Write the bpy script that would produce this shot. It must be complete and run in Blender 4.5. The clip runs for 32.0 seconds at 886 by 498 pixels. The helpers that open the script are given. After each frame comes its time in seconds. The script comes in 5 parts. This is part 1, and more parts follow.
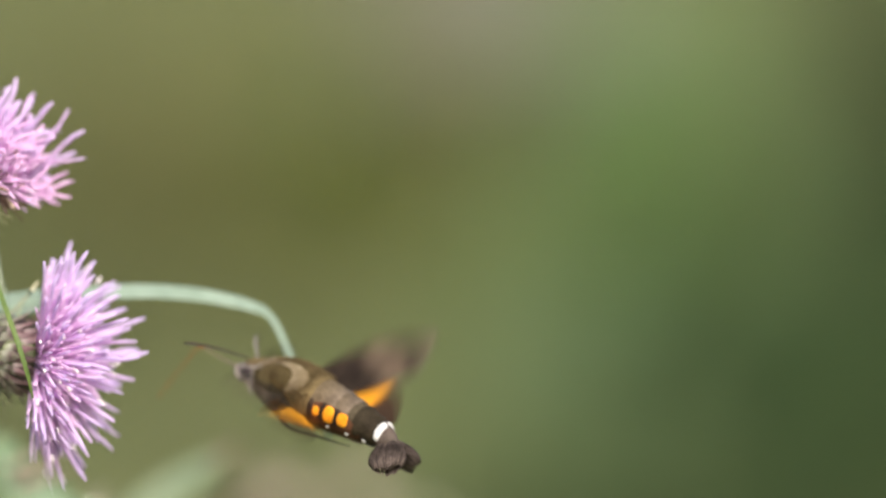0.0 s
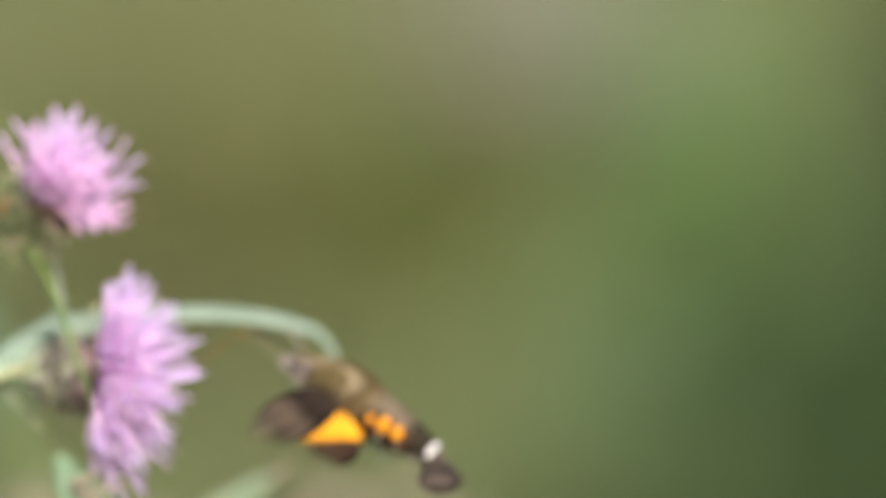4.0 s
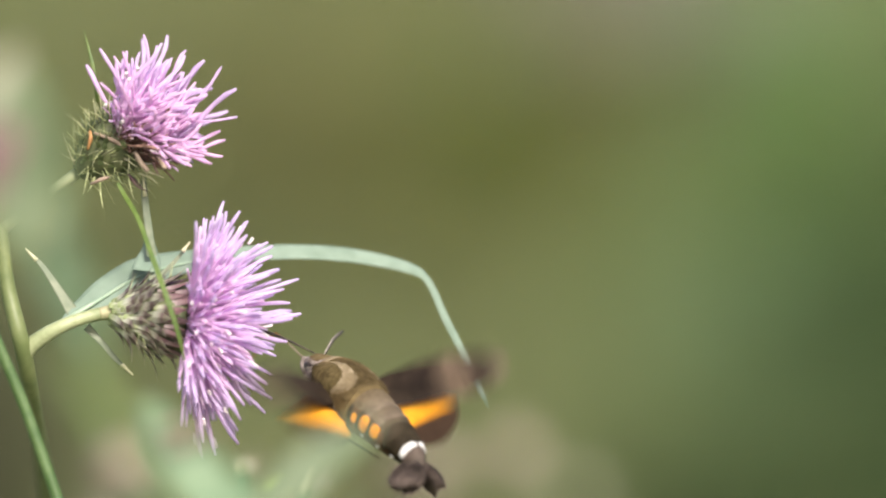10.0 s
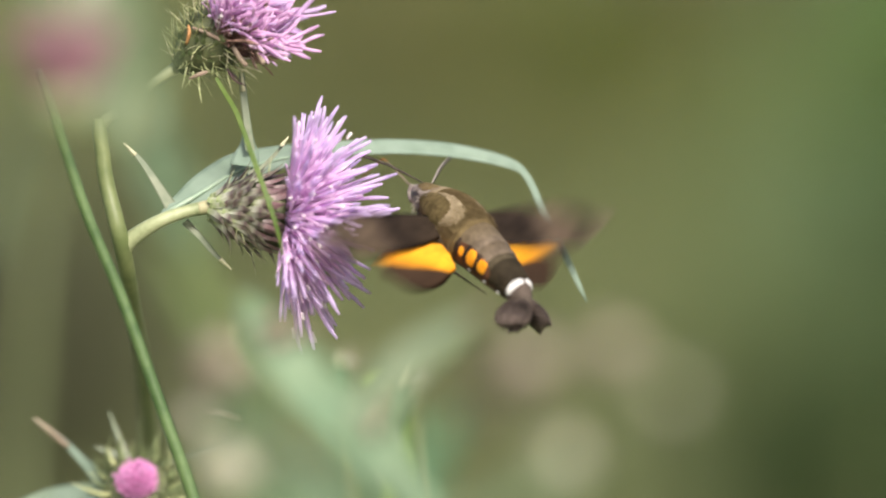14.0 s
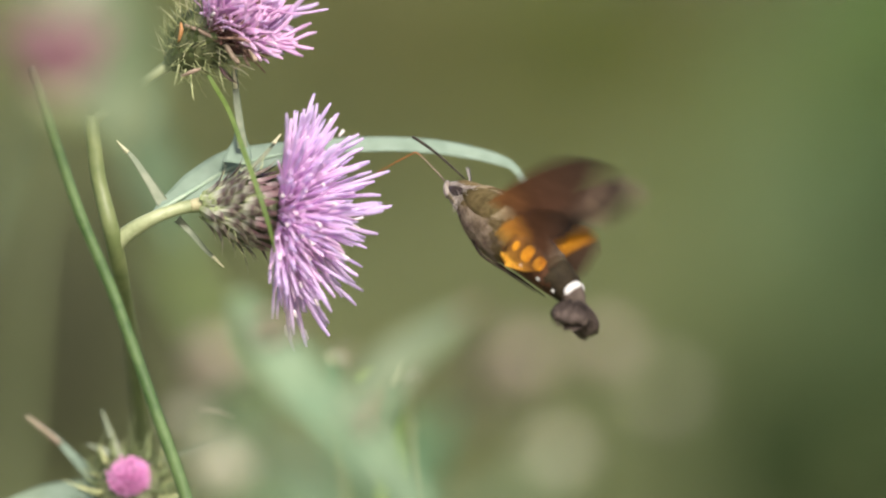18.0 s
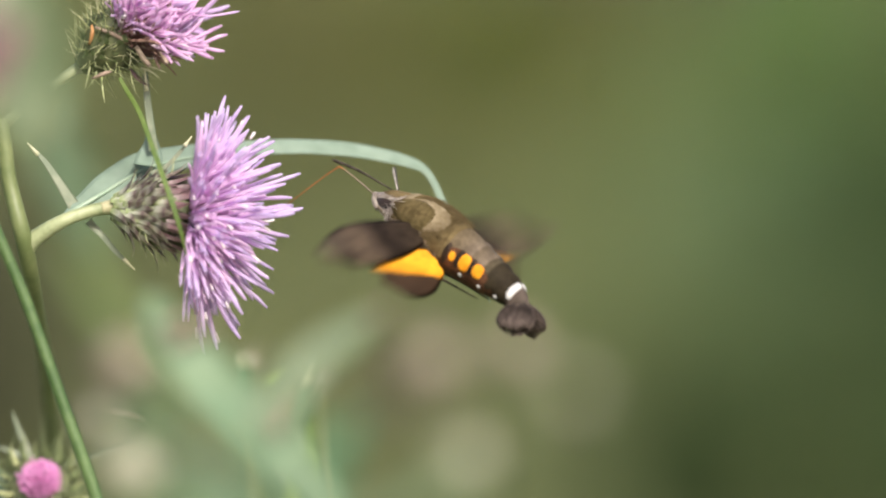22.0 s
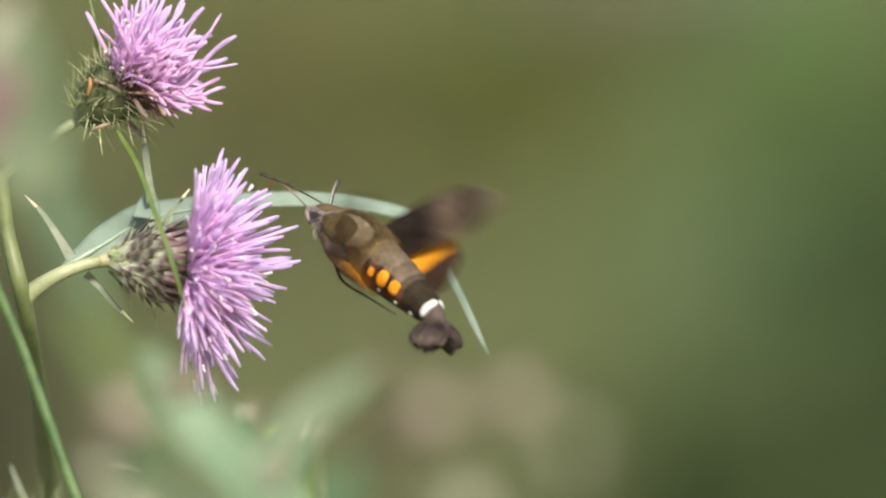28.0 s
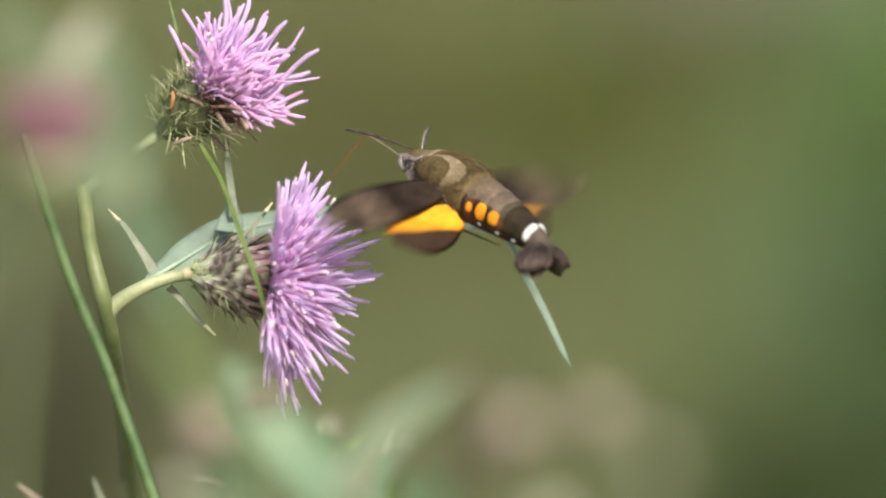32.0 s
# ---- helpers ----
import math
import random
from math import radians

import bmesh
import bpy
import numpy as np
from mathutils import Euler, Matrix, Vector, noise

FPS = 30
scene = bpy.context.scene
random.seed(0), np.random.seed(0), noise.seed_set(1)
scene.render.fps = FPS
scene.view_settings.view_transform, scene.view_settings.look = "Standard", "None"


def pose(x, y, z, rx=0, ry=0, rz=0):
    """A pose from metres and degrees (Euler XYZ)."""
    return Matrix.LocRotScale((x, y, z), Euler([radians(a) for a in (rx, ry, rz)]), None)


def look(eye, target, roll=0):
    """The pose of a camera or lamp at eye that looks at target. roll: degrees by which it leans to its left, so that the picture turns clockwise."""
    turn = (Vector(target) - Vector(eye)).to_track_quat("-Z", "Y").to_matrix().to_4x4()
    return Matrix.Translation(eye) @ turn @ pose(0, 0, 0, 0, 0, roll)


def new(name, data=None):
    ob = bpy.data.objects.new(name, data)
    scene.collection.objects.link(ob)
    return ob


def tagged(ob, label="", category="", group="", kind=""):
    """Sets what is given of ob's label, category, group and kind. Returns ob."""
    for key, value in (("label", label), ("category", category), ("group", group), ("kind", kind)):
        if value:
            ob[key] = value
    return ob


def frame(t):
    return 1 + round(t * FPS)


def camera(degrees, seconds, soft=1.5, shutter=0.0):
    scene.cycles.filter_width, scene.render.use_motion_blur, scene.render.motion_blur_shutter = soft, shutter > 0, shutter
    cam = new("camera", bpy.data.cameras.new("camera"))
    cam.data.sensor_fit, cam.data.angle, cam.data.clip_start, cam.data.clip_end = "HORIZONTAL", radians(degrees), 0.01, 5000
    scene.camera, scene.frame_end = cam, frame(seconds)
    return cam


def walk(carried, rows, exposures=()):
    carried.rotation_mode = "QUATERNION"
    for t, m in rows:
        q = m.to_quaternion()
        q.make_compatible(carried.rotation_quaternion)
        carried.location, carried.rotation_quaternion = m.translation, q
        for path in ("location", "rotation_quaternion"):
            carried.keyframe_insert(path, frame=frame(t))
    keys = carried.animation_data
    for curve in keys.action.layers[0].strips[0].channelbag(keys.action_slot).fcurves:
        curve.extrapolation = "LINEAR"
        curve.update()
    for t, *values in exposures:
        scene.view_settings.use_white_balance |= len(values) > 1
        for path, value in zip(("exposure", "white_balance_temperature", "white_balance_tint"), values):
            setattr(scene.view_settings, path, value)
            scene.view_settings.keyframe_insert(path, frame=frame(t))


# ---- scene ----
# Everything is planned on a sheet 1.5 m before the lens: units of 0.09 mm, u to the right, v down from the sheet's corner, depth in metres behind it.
UNIT, REACH, TILT = 0.00009, 1.5, 6.0
MID = Vector((0.0, 0.0, 0.75))
BASE = Matrix.Rotation(radians(90 - TILT), 4, "X")
RIGHT, UP, BACK = (BASE.to_3x3() @ Vector(v) for v in ((1, 0, 0), (0, 1, 0), (0, 0, 1)))
EYE = MID + BACK * REACH


def at(u, v, depth=0.0):
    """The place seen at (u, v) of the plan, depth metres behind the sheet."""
    ray = RIGHT * ((u - 784) * UNIT) + UP * ((441 - v) * UNIT) - BACK * REACH
    return EYE + ray * ((REACH + depth) / REACH)


# seconds, metres drawn back, degrees of tilt and of turn
CAMERA_ROWS = [
    (0.0, 0.022, 0.7994, -1.4777),
    (0.5, 0.030, 0.8505, -1.4954),
    (1.0, 0.105, 0.8353, -1.5340),
    (1.5, 0.128, 0.8407, -1.5271),
    (2.0, 0.135, 0.8472, -1.5301),
    (2.5, 0.125, 0.8513, -1.4639),
    (3.0, 0.105, 0.8628, -1.3590),
    (3.5, 0.085, 0.8880, -1.2538),
    (4.0, 0.068, 0.9167, -1.1395),
    (4.5, 0.045, 0.9353, -1.0186),
    (6.5, 0.000, 0.9470, -0.8201),
    (7.0, 0.000, 0.8517, -0.8038),
    (7.5, 0.000, 0.7486, -0.7693),
    (8.0, 0.000, 0.6296, -0.7135),
    (8.5, 0.000, 0.5771, -0.6597),
    (9.0, 0.000, 0.5668, -0.6262),
    (9.5, 0.000, 0.5685, -0.5898),
    (10.0, 0.000, 0.5676, -0.5424),
    (10.5, 0.000, 0.4887, -0.4775),
    (11.0, 0.000, 0.4240, -0.4052),
    (11.5, 0.000, 0.3593, -0.3232),
    (12.0, 0.000, 0.2632, -0.1934),
    (12.5, 0.000, 0.1149, -0.0864),
    (13.0, 0.000, 0.0000, 0.0000),
    (13.5, 0.000, -0.0567, 0.0405),
    (14.0, 0.000, -0.0729, 0.0571),
    (14.5, 0.000, -0.1097, 0.0644),
    (16.5, 0.000, -0.1493, 0.0890),
    (17.0, 0.000, -0.1294, 0.0952),
    (17.5, 0.000, -0.0961, 0.0653),
    (18.0, 0.000, -0.0887, 0.0101),
    (18.5, 0.000, -0.0948, -0.1136),
    (19.0, 0.000, -0.0978, -0.2368),
    (19.5, 0.000, -0.0960, -0.3820),
    (20.0, 0.000, -0.0956, -0.4842),
    (20.5, 0.000, -0.0864, -0.5258),
    (21.0, 0.000, -0.0764, -0.5367),
    (21.5, 0.000, -0.0746, -0.5377),
    (22.0, 0.000, -0.0737, -0.5315),
    (22.5, 0.000, -0.0702, -0.5328),
    (23.0, 0.000, -0.0689, -0.5359),
    (23.5, 0.000, -0.0654, -0.5381),
    (24.0, 0.000, -0.0707, -0.5377),
    (24.5, 0.000, -0.0750, -0.5324),
    (26.5, 0.000, 0.0110, -0.5454),
    (27.0, 0.000, 0.1044, -0.5516),
    (27.5, 0.000, 0.1933, -0.5468),
    (28.0, 0.000, 0.2453, -0.5441),
    (28.5, 0.000, 0.2738, -0.5415),
    (29.0, 0.000, 0.3058, -0.5114),
    (29.5, 0.000, 0.3237, -0.4257),
    (30.0, 0.000, 0.3143, -0.3578),
    (30.5, 0.000, 0.3137, -0.2826),
    (31.0, 0.000, 0.3179, -0.2058),
    (31.5, 0.000, 0.3253, -0.1285),
    (32.0, 0.000, 0.3274, -0.0406),
]
cam = camera(2 * math.degrees(math.atan(784 * UNIT / REACH)), 32.0, 2.1, 0.65)
cam.data.dof.use_dof = True
cam.data.dof.focus_distance = REACH
cam.data.dof.aperture_fstop = cam.data.lens / 60.0
cam.data.dof.aperture_blades = 0
walk(cam, [(t, Matrix.Translation(EYE + BACK * back) @ BASE @ Euler((radians(tilt), radians(turn), 0)).to_matrix().to_4x4())
           for t, back, tilt, turn in CAMERA_ROWS], [(0, 0.20), (6, 0.28), (12, 0.28), (14, 0.15), (32, 0.11)])

# ---- light: a bright hazy day ----
world = bpy.data.worlds.new("sky")
scene.world = world
world.use_nodes = True
sky = world.node_tree.nodes.new("ShaderNodeTexSky")
sky.sky_type, sky.sun_disc = "NISHITA", False
sky.sun_elevation, sky.sun_rotation = radians(41), radians(165)
sky.dust_density = 4.0
back_node = world.node_tree.nodes["Background"]
world.node_tree.links.new(sky.outputs["Color"], back_node.inputs["Color"])
back_node.inputs["Strength"].default_value = 0.15
sun = new("sun", bpy.data.lights.new("sun", "SUN"))
sun.data.energy, sun.data.angle, sun.data.color = 4.2, radians(13), (1.0, 0.95, 0.86)
sun.matrix_world = look((1.1, -4.2, 4.5), (0, 0, 0.75))


# ---- materials ----
def material(name, low, high, scale=300.0, rough=0.6, bump=0.3, fine=4.0, through_light=0.0, spread=0.0, gloss=0.5, island=0.0):
    """Two tones mixed by noise at two scales, fine relief; spread varies it from piece to piece."""
    m = bpy.data.materials.new(name)
    m.use_nodes = True
    nt = m.node_tree
    n, l = nt.nodes, nt.links
    b = n["Principled BSDF"]
    co = n.new("ShaderNodeTexCoord")
    a = n.new("ShaderNodeTexNoise")
    a.inputs["Scale"].default_value, a.inputs["Detail"].default_value = scale, 3
    f = n.new("ShaderNodeTexNoise")
    f.inputs["Scale"].default_value, f.inputs["Detail"].default_value = scale * fine, 2
    l.new(co.outputs["Object"], a.inputs["Vector"])
    l.new(co.outputs["Object"], f.inputs["Vector"])
    mix = n.new("ShaderNodeMath")
    mix.operation = "MULTIPLY_ADD"
    l.new(f.outputs["Fac"], mix.inputs[0])
    mix.inputs[1].default_value = 0.5
    half = n.new("ShaderNodeMath")
    half.operation = "MULTIPLY_ADD"
    l.new(a.outputs["Fac"], half.inputs[0])
    half.inputs[1].default_value, half.inputs[2].default_value = 1.6, -0.55
    l.new(half.outputs[0], mix.inputs[2])
    ramp = n.new("ShaderNodeValToRGB")
    ramp.color_ramp.elements[0].color, ramp.color_ramp.elements[1].color = (*low, 1), (*high, 1)
    ramp.color_ramp.elements[0].position, ramp.color_ramp.elements[1].position = 0.2, 0.85
    l.new(mix.outputs[0], ramp.inputs["Fac"])
    out = ramp.outputs["Color"]
    if spread or island:
        info = n.new("ShaderNodeObjectInfo" if spread else "ShaderNodeNewGeometry")
        spread = spread or island
        hsv = n.new("ShaderNodeHueSaturation")
        val = n.new("ShaderNodeMath")
        val.operation = "MULTIPLY_ADD"
        l.new(info.outputs["Random Per Island" if island else "Random"], val.inputs[0])
        val.inputs[1].default_value, val.inputs[2].default_value = spread, 1 - spread / 2
        l.new(val.outputs[0], hsv.inputs["Value"])
        l.new(out, hsv.inputs["Color"])
        out = hsv.outputs["Color"]
    l.new(out, b.inputs["Base Color"])
    b.inputs["Roughness"].default_value = rough
    b.inputs["Specular IOR Level"].default_value = gloss
    bp = n.new("ShaderNodeBump")
    bp.inputs["Strength"].default_value, bp.inputs["Distance"].default_value = bump, 0.0002
    l.new(f.outputs["Fac"], bp.inputs["Height"])
    l.new(bp.outputs["Normal"], b.inputs["Normal"])
    if through_light:
        tr = n.new("ShaderNodeBsdfTranslucent")
        l.new(out, tr.inputs["Color"])
        ms = n.new("ShaderNodeMixShader")
        ms.inputs["Fac"].default_value = through_light
        l.new(b.outputs["BSDF"], ms.inputs[1])
        l.new(tr.outputs["BSDF"], ms.inputs[2])
        l.new(ms.outputs["Shader"], n["Material Output"].inputs["Surface"])
    return m


def along(m, axis, stops, slant=0.0, wobble=0.12):
    """Recolours a material along one axis of its object (metres), its own grain kept as a multiplier."""
    nt = m.node_tree
    n, l = nt.nodes, nt.links
    b = n["Principled BSDF"]
    co = n.new("ShaderNodeTexCoord")
    sep = n.new("ShaderNodeSeparateXYZ")
    l.new(co.outputs["Object"], sep.inputs[0])
    wob = n.new("ShaderNodeTexNoise")
    wob.inputs["Scale"].default_value = 350
    l.new(co.outputs["Object"], wob.inputs["Vector"])
    lo, hi = stops[0][0], stops[-1][0]
    shift = n.new("ShaderNodeMath")
    shift.operation = "MULTIPLY_ADD"
    l.new(wob.outputs["Fac"], shift.inputs[0])
    shift.inputs[1].default_value = (hi - lo) * wobble
    side = n.new("ShaderNodeMath")
    side.operation = "ABSOLUTE"
    l.new(sep.outputs["Y"], side.inputs[0])
    slope = n.new("ShaderNodeMath")
    slope.operation = "MULTIPLY_ADD"
    l.new(side.outputs[0], slope.inputs[0])
    slope.inputs[1].default_value = -slant
    l.new(sep.outputs["XYZ".index(axis)], slope.inputs[2])
    l.new(slope.outputs[0], shift.inputs[2])
    rng = n.new("ShaderNodeMapRange")
    rng.inputs["From Min"].default_value, rng.inputs["From Max"].default_value = lo + (hi - lo) * wobble / 2, hi + (hi - lo) * wobble / 2
    l.new(shift.outputs[0], rng.inputs["Value"])
    ramp = n.new("ShaderNodeValToRGB")
    els = ramp.color_ramp.elements
    for i, (p, c) in enumerate(stops):
        e = els[i] if i < 2 else els.new(1.0)
        e.position, e.color = (p - lo) / (hi - lo), (*c, 1)
    l.new(rng.outputs["Result"], ramp.inputs["Fac"])
    mul = n.new("ShaderNodeMix")
    mul.data_type, mul.blend_type = "RGBA", "MULTIPLY"
    mul.inputs["Factor"].default_value = 1.0
    src = b.inputs["Base Color"].links[0].from_socket
    l.new(ramp.outputs["Color"], mul.inputs["A"])
    l.new(src, mul.inputs["B"])
    for link in list(src.links):
        if link.to_node != mul:
            l.new(mul.outputs["Result"], link.to_socket)
    return m


GREY = (0.72, 0.72, 0.72), (1.1, 1.1, 1.1)
M = {
    "floret": along(material("floret", (0.84, 0.84, 0.84), (1.02, 1.02, 1.02), 500, 0.5, 0.2, through_light=0.44, spread=0.18, gloss=0.3), "Z",
                    [(0.0, (0.97, 0.74, 0.93)), (0.005, (0.97, 0.69, 0.96)), (0.011, (0.93, 0.69, 0.99)), (0.015, (0.88, 0.69, 0.99)), (0.019, (0.82, 0.67, 0.99))]),
    "heart": material("heart", (0.90, 0.62, 0.90), (0.98, 0.78, 0.97), 420, 0.55, 0.2, through_light=0.4),
    "aged_floret": along(material("aged_floret", (0.84, 0.84, 0.84), (1.02, 1.02, 1.02), 500, 0.5, 0.2, through_light=0.42, spread=0.18, gloss=0.3), "Z",
                         [(0.0, (0.90, 0.58, 0.86)), (0.006, (0.92, 0.61, 0.91)), (0.012, (0.90, 0.65, 0.95)), (0.018, (0.85, 0.66, 0.96))]),
    "aged_heart": material("aged_heart", (0.84, 0.54, 0.82), (0.94, 0.68, 0.92), 420, 0.55, 0.2, through_light=0.4),
    "tan": material("tan", (0.30, 0.21, 0.16), (0.50, 0.38, 0.29), 500, 0.6, through_light=0.15),
    "anther": material("anther", (0.80, 0.68, 0.74), (0.90, 0.84, 0.84), 700, 0.6),
    "withered": material("withered", (0.09, 0.045, 0.036), (0.30, 0.18, 0.135), 500, 0.7, spread=1.1),
    "maroon": material("maroon", (0.05, 0.02, 0.02), (0.17, 0.075, 0.06), 600, 0.7),
    "rust": material("rust", (0.33, 0.15, 0.055), (0.50, 0.26, 0.10), 500, 0.6),
    "cup": material("cup", (0.06, 0.072, 0.032), (0.15, 0.165, 0.075), 500, 0.6),
    "bract": along(material("bract", *GREY, 900, 0.5, 0.2, spread=0.7), "Z",
                   [(0.0, (0.24, 0.29, 0.11)), (0.0018, (0.42, 0.42, 0.33)), (0.0034, (0.13, 0.085, 0.08)), (0.0046, (0.26, 0.22, 0.16)), (0.0065, (0.44, 0.41, 0.26))]),
    "purple_bract": along(material("purple_bract", *GREY, 900, 0.5, 0.2, spread=0.7), "Z",
                          [(0.0, (0.40, 0.33, 0.32)), (0.0025, (0.18, 0.105, 0.11)), (0.005, (0.15, 0.075, 0.085))]),
    "spine": material("spine", (0.30, 0.34, 0.14), (0.62, 0.62, 0.36), 600, 0.5, spread=0.4),
    "pale_spine": material("pale_spine", (0.45, 0.44, 0.26), (0.7, 0.66, 0.45), 600, 0.5),
    "stem": material("stem", (0.125, 0.158, 0.058), (0.205, 0.235, 0.098), 160, 0.5),
    "stalk": material("stalk", (0.25, 0.285, 0.145), (0.385, 0.415, 0.235), 300, 0.5),
    "blush": material("blush", (0.30, 0.31, 0.15), (0.47, 0.42, 0.26), 500, 0.5),
    "leaf": material("leaf", (0.20, 0.272, 0.208), (0.28, 0.362, 0.29), 120, 0.6, 0.12, through_light=0.2, gloss=0.25),
    "soft_leaf": material("soft_leaf", (0.08, 0.165, 0.08), (0.16, 0.265, 0.135), 90, 0.5, through_light=0.25),
    "veil": material("veil", (0.098, 0.14, 0.066), (0.165, 0.212, 0.112), 90, 0.5, through_light=0.2),
    "dry_leaf": material("dry_leaf", (0.18, 0.24, 0.14), (0.28, 0.33, 0.21), 90, 0.5, through_light=0.2),
    # darker copy of the leaf green: shade put into the colour
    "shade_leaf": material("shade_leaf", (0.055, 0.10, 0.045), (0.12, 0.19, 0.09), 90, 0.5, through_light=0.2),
    "lobe": material("lobe", (0.165, 0.205, 0.13), (0.27, 0.295, 0.205), 240, 0.5, through_light=0.15),
    "thin_blade": material("thin_blade", (0.07, 0.125, 0.02), (0.15, 0.21, 0.05), 300, 0.45, through_light=0.15),
    "low_leaf": material("low_leaf", (0.125, 0.218, 0.115), (0.205, 0.298, 0.172), 90, 0.5, through_light=0.2),
    "rib": material("rib", (0.24, 0.34, 0.24), (0.36, 0.45, 0.33), 300, 0.5),
    "blade": material("blade", (0.17, 0.27, 0.06), (0.33, 0.44, 0.13), 300, 0.45, through_light=0.2),
    "rush": material("rush", (0.058, 0.110, 0.034), (0.118, 0.182, 0.066), 240, 0.4),
    "bud": material("bud", (0.50, 0.15, 0.39), (0.78, 0.40, 0.66), 900, 0.5, spread=0.55),
    "blurred_pink": material("far_floret", (0.28, 0.135, 0.17), (0.40, 0.22, 0.26), 300, 0.6),
    "bud_bract": material("bud_bract", (0.11, 0.145, 0.06), (0.25, 0.29, 0.135), 700, 0.5, spread=0.5),
    "husk": material("husk", (0.25, 0.19, 0.14), (0.37, 0.29, 0.22), 400, 0.8),
    "dusty": material("dusty", (0.27, 0.215, 0.165), (0.40, 0.33, 0.26), 400, 0.8),
    "fluff": material("fluff", (0.31, 0.30, 0.215), (0.47, 0.45, 0.335), 400, 0.8),
}


# ---- mesh helpers ----
def mesh_of(name, verts, faces, smooth=True):
    me = bpy.data.meshes.new(name)
    me.from_pydata([tuple(v) for v in verts], [], faces)
    if smooth:
        me.polygons.foreach_set("use_smooth", [True] * len(faces))
    me.update()
    return me


def part(name, me, mat, parent, label="", m=None):
    """One mesh object under a thing or part; me in the parent's space."""
    if mat and not me.materials:
        me.materials.append(mat)
    ob = new(name, me)
    if mat and me.materials[0] != mat:
        ob.material_slots[0].link = "OBJECT"
        ob.material_slots[0].material = mat
    ob.parent = parent
    if m is not None:
        ob.matrix_basis = m
    return tagged(ob, label)


def thing(name, place, label, category, group="", kind="", turn=None):
    ob = new(name)
    ob.empty_display_size = 0.01
    ob.matrix_basis = Matrix.Translation(place) @ (turn or Matrix())
    return tagged(ob, label, category, group, kind)


def smooth_line(points, n):
    """Catmull-Rom through the points, n samples."""
    p = [Vector(q) for q in points]
    p = [p[0] * 2 - p[1]] + p + [p[-1] * 2 - p[-2]]
    out = []
    for i in range(n):
        s = i / (n - 1) * (len(p) - 3)
        k = min(int(s), len(p) - 4)
        f = s - k
        a, b, c, d = p[k:k + 4]
        out.append(0.5 * (2 * b + (c - a) * f + (2 * a - 5 * b + 4 * c - d) * f * f + (3 * b - a - 3 * c + d) * f ** 3))
    return out


def smooth_values(values, n):
    return [v.x for v in smooth_line([(w, 0, 0) for w in values], n)]


def tube_data(points, radii, sides=8, squash=1.0):
    verts, faces = [], []
    side = Vector((0.13, 0.97, 0.21))
    for i, p in enumerate(points):
        d = (points[min(i + 1, len(points) - 1)] - points[max(i - 1, 0)]).normalized()
        side = (side - d * side.dot(d))
        side = side.normalized() if side.length > 1e-6 else d.orthogonal().normalized()
        other = d.cross(side)
        for k in range(sides):
            a = 2 * math.pi * k / sides
            verts.append(p + side * (math.cos(a) * radii[i]) + other * (math.sin(a) * radii[i] * squash))
    for i in range(len(points) - 1):
        for k in range(sides):
            k2 = (k + 1) % sides
            faces.append((i * sides + k, i * sides + k2, (i + 1) * sides + k2, (i + 1) * sides + k))
    faces.append(tuple(range(sides))[::-1])
    faces.append(tuple((len(points) - 1) * sides + k for k in range(sides)))
    return verts, faces


def tube(name, points, radii, sides=8, n=None, origin=Vector()):
    """A tapered, bent rod through points; radii are spread along it."""
    n = n or max(6, len(points) * 4)
    pts = [p - origin for p in smooth_line(points, n)]
    return mesh_of(name, *tube_data(pts, [max(r, 0.00002) for r in smooth_values(radii, n)], sides))


def blade(name, points, widths, normal, n=28, fold=0.25, thick=0.0002, origin=Vector(), wave=0.0):
    """A leaf: a folded strip with thickness along points, widths across it, facing normal."""
    pts, ws = [p - origin for p in smooth_line(points, n)], smooth_values(widths, n)
    verts, faces, cols = [], [], 7
    for i, p in enumerate(pts):
        d = (pts[min(i + 1, n - 1)] - pts[max(i - 1, 0)]).normalized()
        nn = (normal - d * normal.dot(d)).normalized()
        s = d.cross(nn)
        w = max(ws[i], 0.00005)
        for face in (1, -1):
            for k in range(cols):
                x = k / (cols - 1) * 2 - 1
                edge = 1 - abs(x) * 0.8
                verts.append(p + s * (x * w / 2) + nn * (abs(x) * w / 2 * fold + wave * w * math.sin(i * 0.9 + x * 2) * abs(x) + face * thick * edge))
    row = cols * 2
    for i in range(n - 1):
        for k in range(cols - 1):
            a, b = i * row + k, (i + 1) * row + k
            faces.append((a, a + 1, b + 1, b))
            a, b = a + cols, b + cols
            faces.append((a, b, b + 1, a + 1))
        for k in (0, cols - 1):
            faces.append((i * row + k, (i + 1) * row + k, (i + 1) * row + cols + k, i * row + cols + k))
    return mesh_of(name, verts, faces)


def lathe(name, profile, sides=20, bumpy=0.0):
    """A turned body along z: (z, radius) pairs."""
    verts, faces = [], []
    for z, r in profile:
        for k in range(sides):
            a = 2 * math.pi * k / sides
            rr = r * (1 + bumpy * math.sin(k * 2.3 + z * 4000))
            verts.append((rr * math.cos(a), rr * math.sin(a), z))
    for i in range(len(profile) - 1):
        for k in range(sides):
            k2 = (k + 1) % sides
            faces.append((i * sides + k, i * sides + k2, (i + 1) * sides + k2, (i + 1) * sides + k))
    faces.append(tuple(range(sides))[::-1])
    faces.append(tuple((len(profile) - 1) * sides + k for k in range(sides)))
    return mesh_of(name, verts, faces)


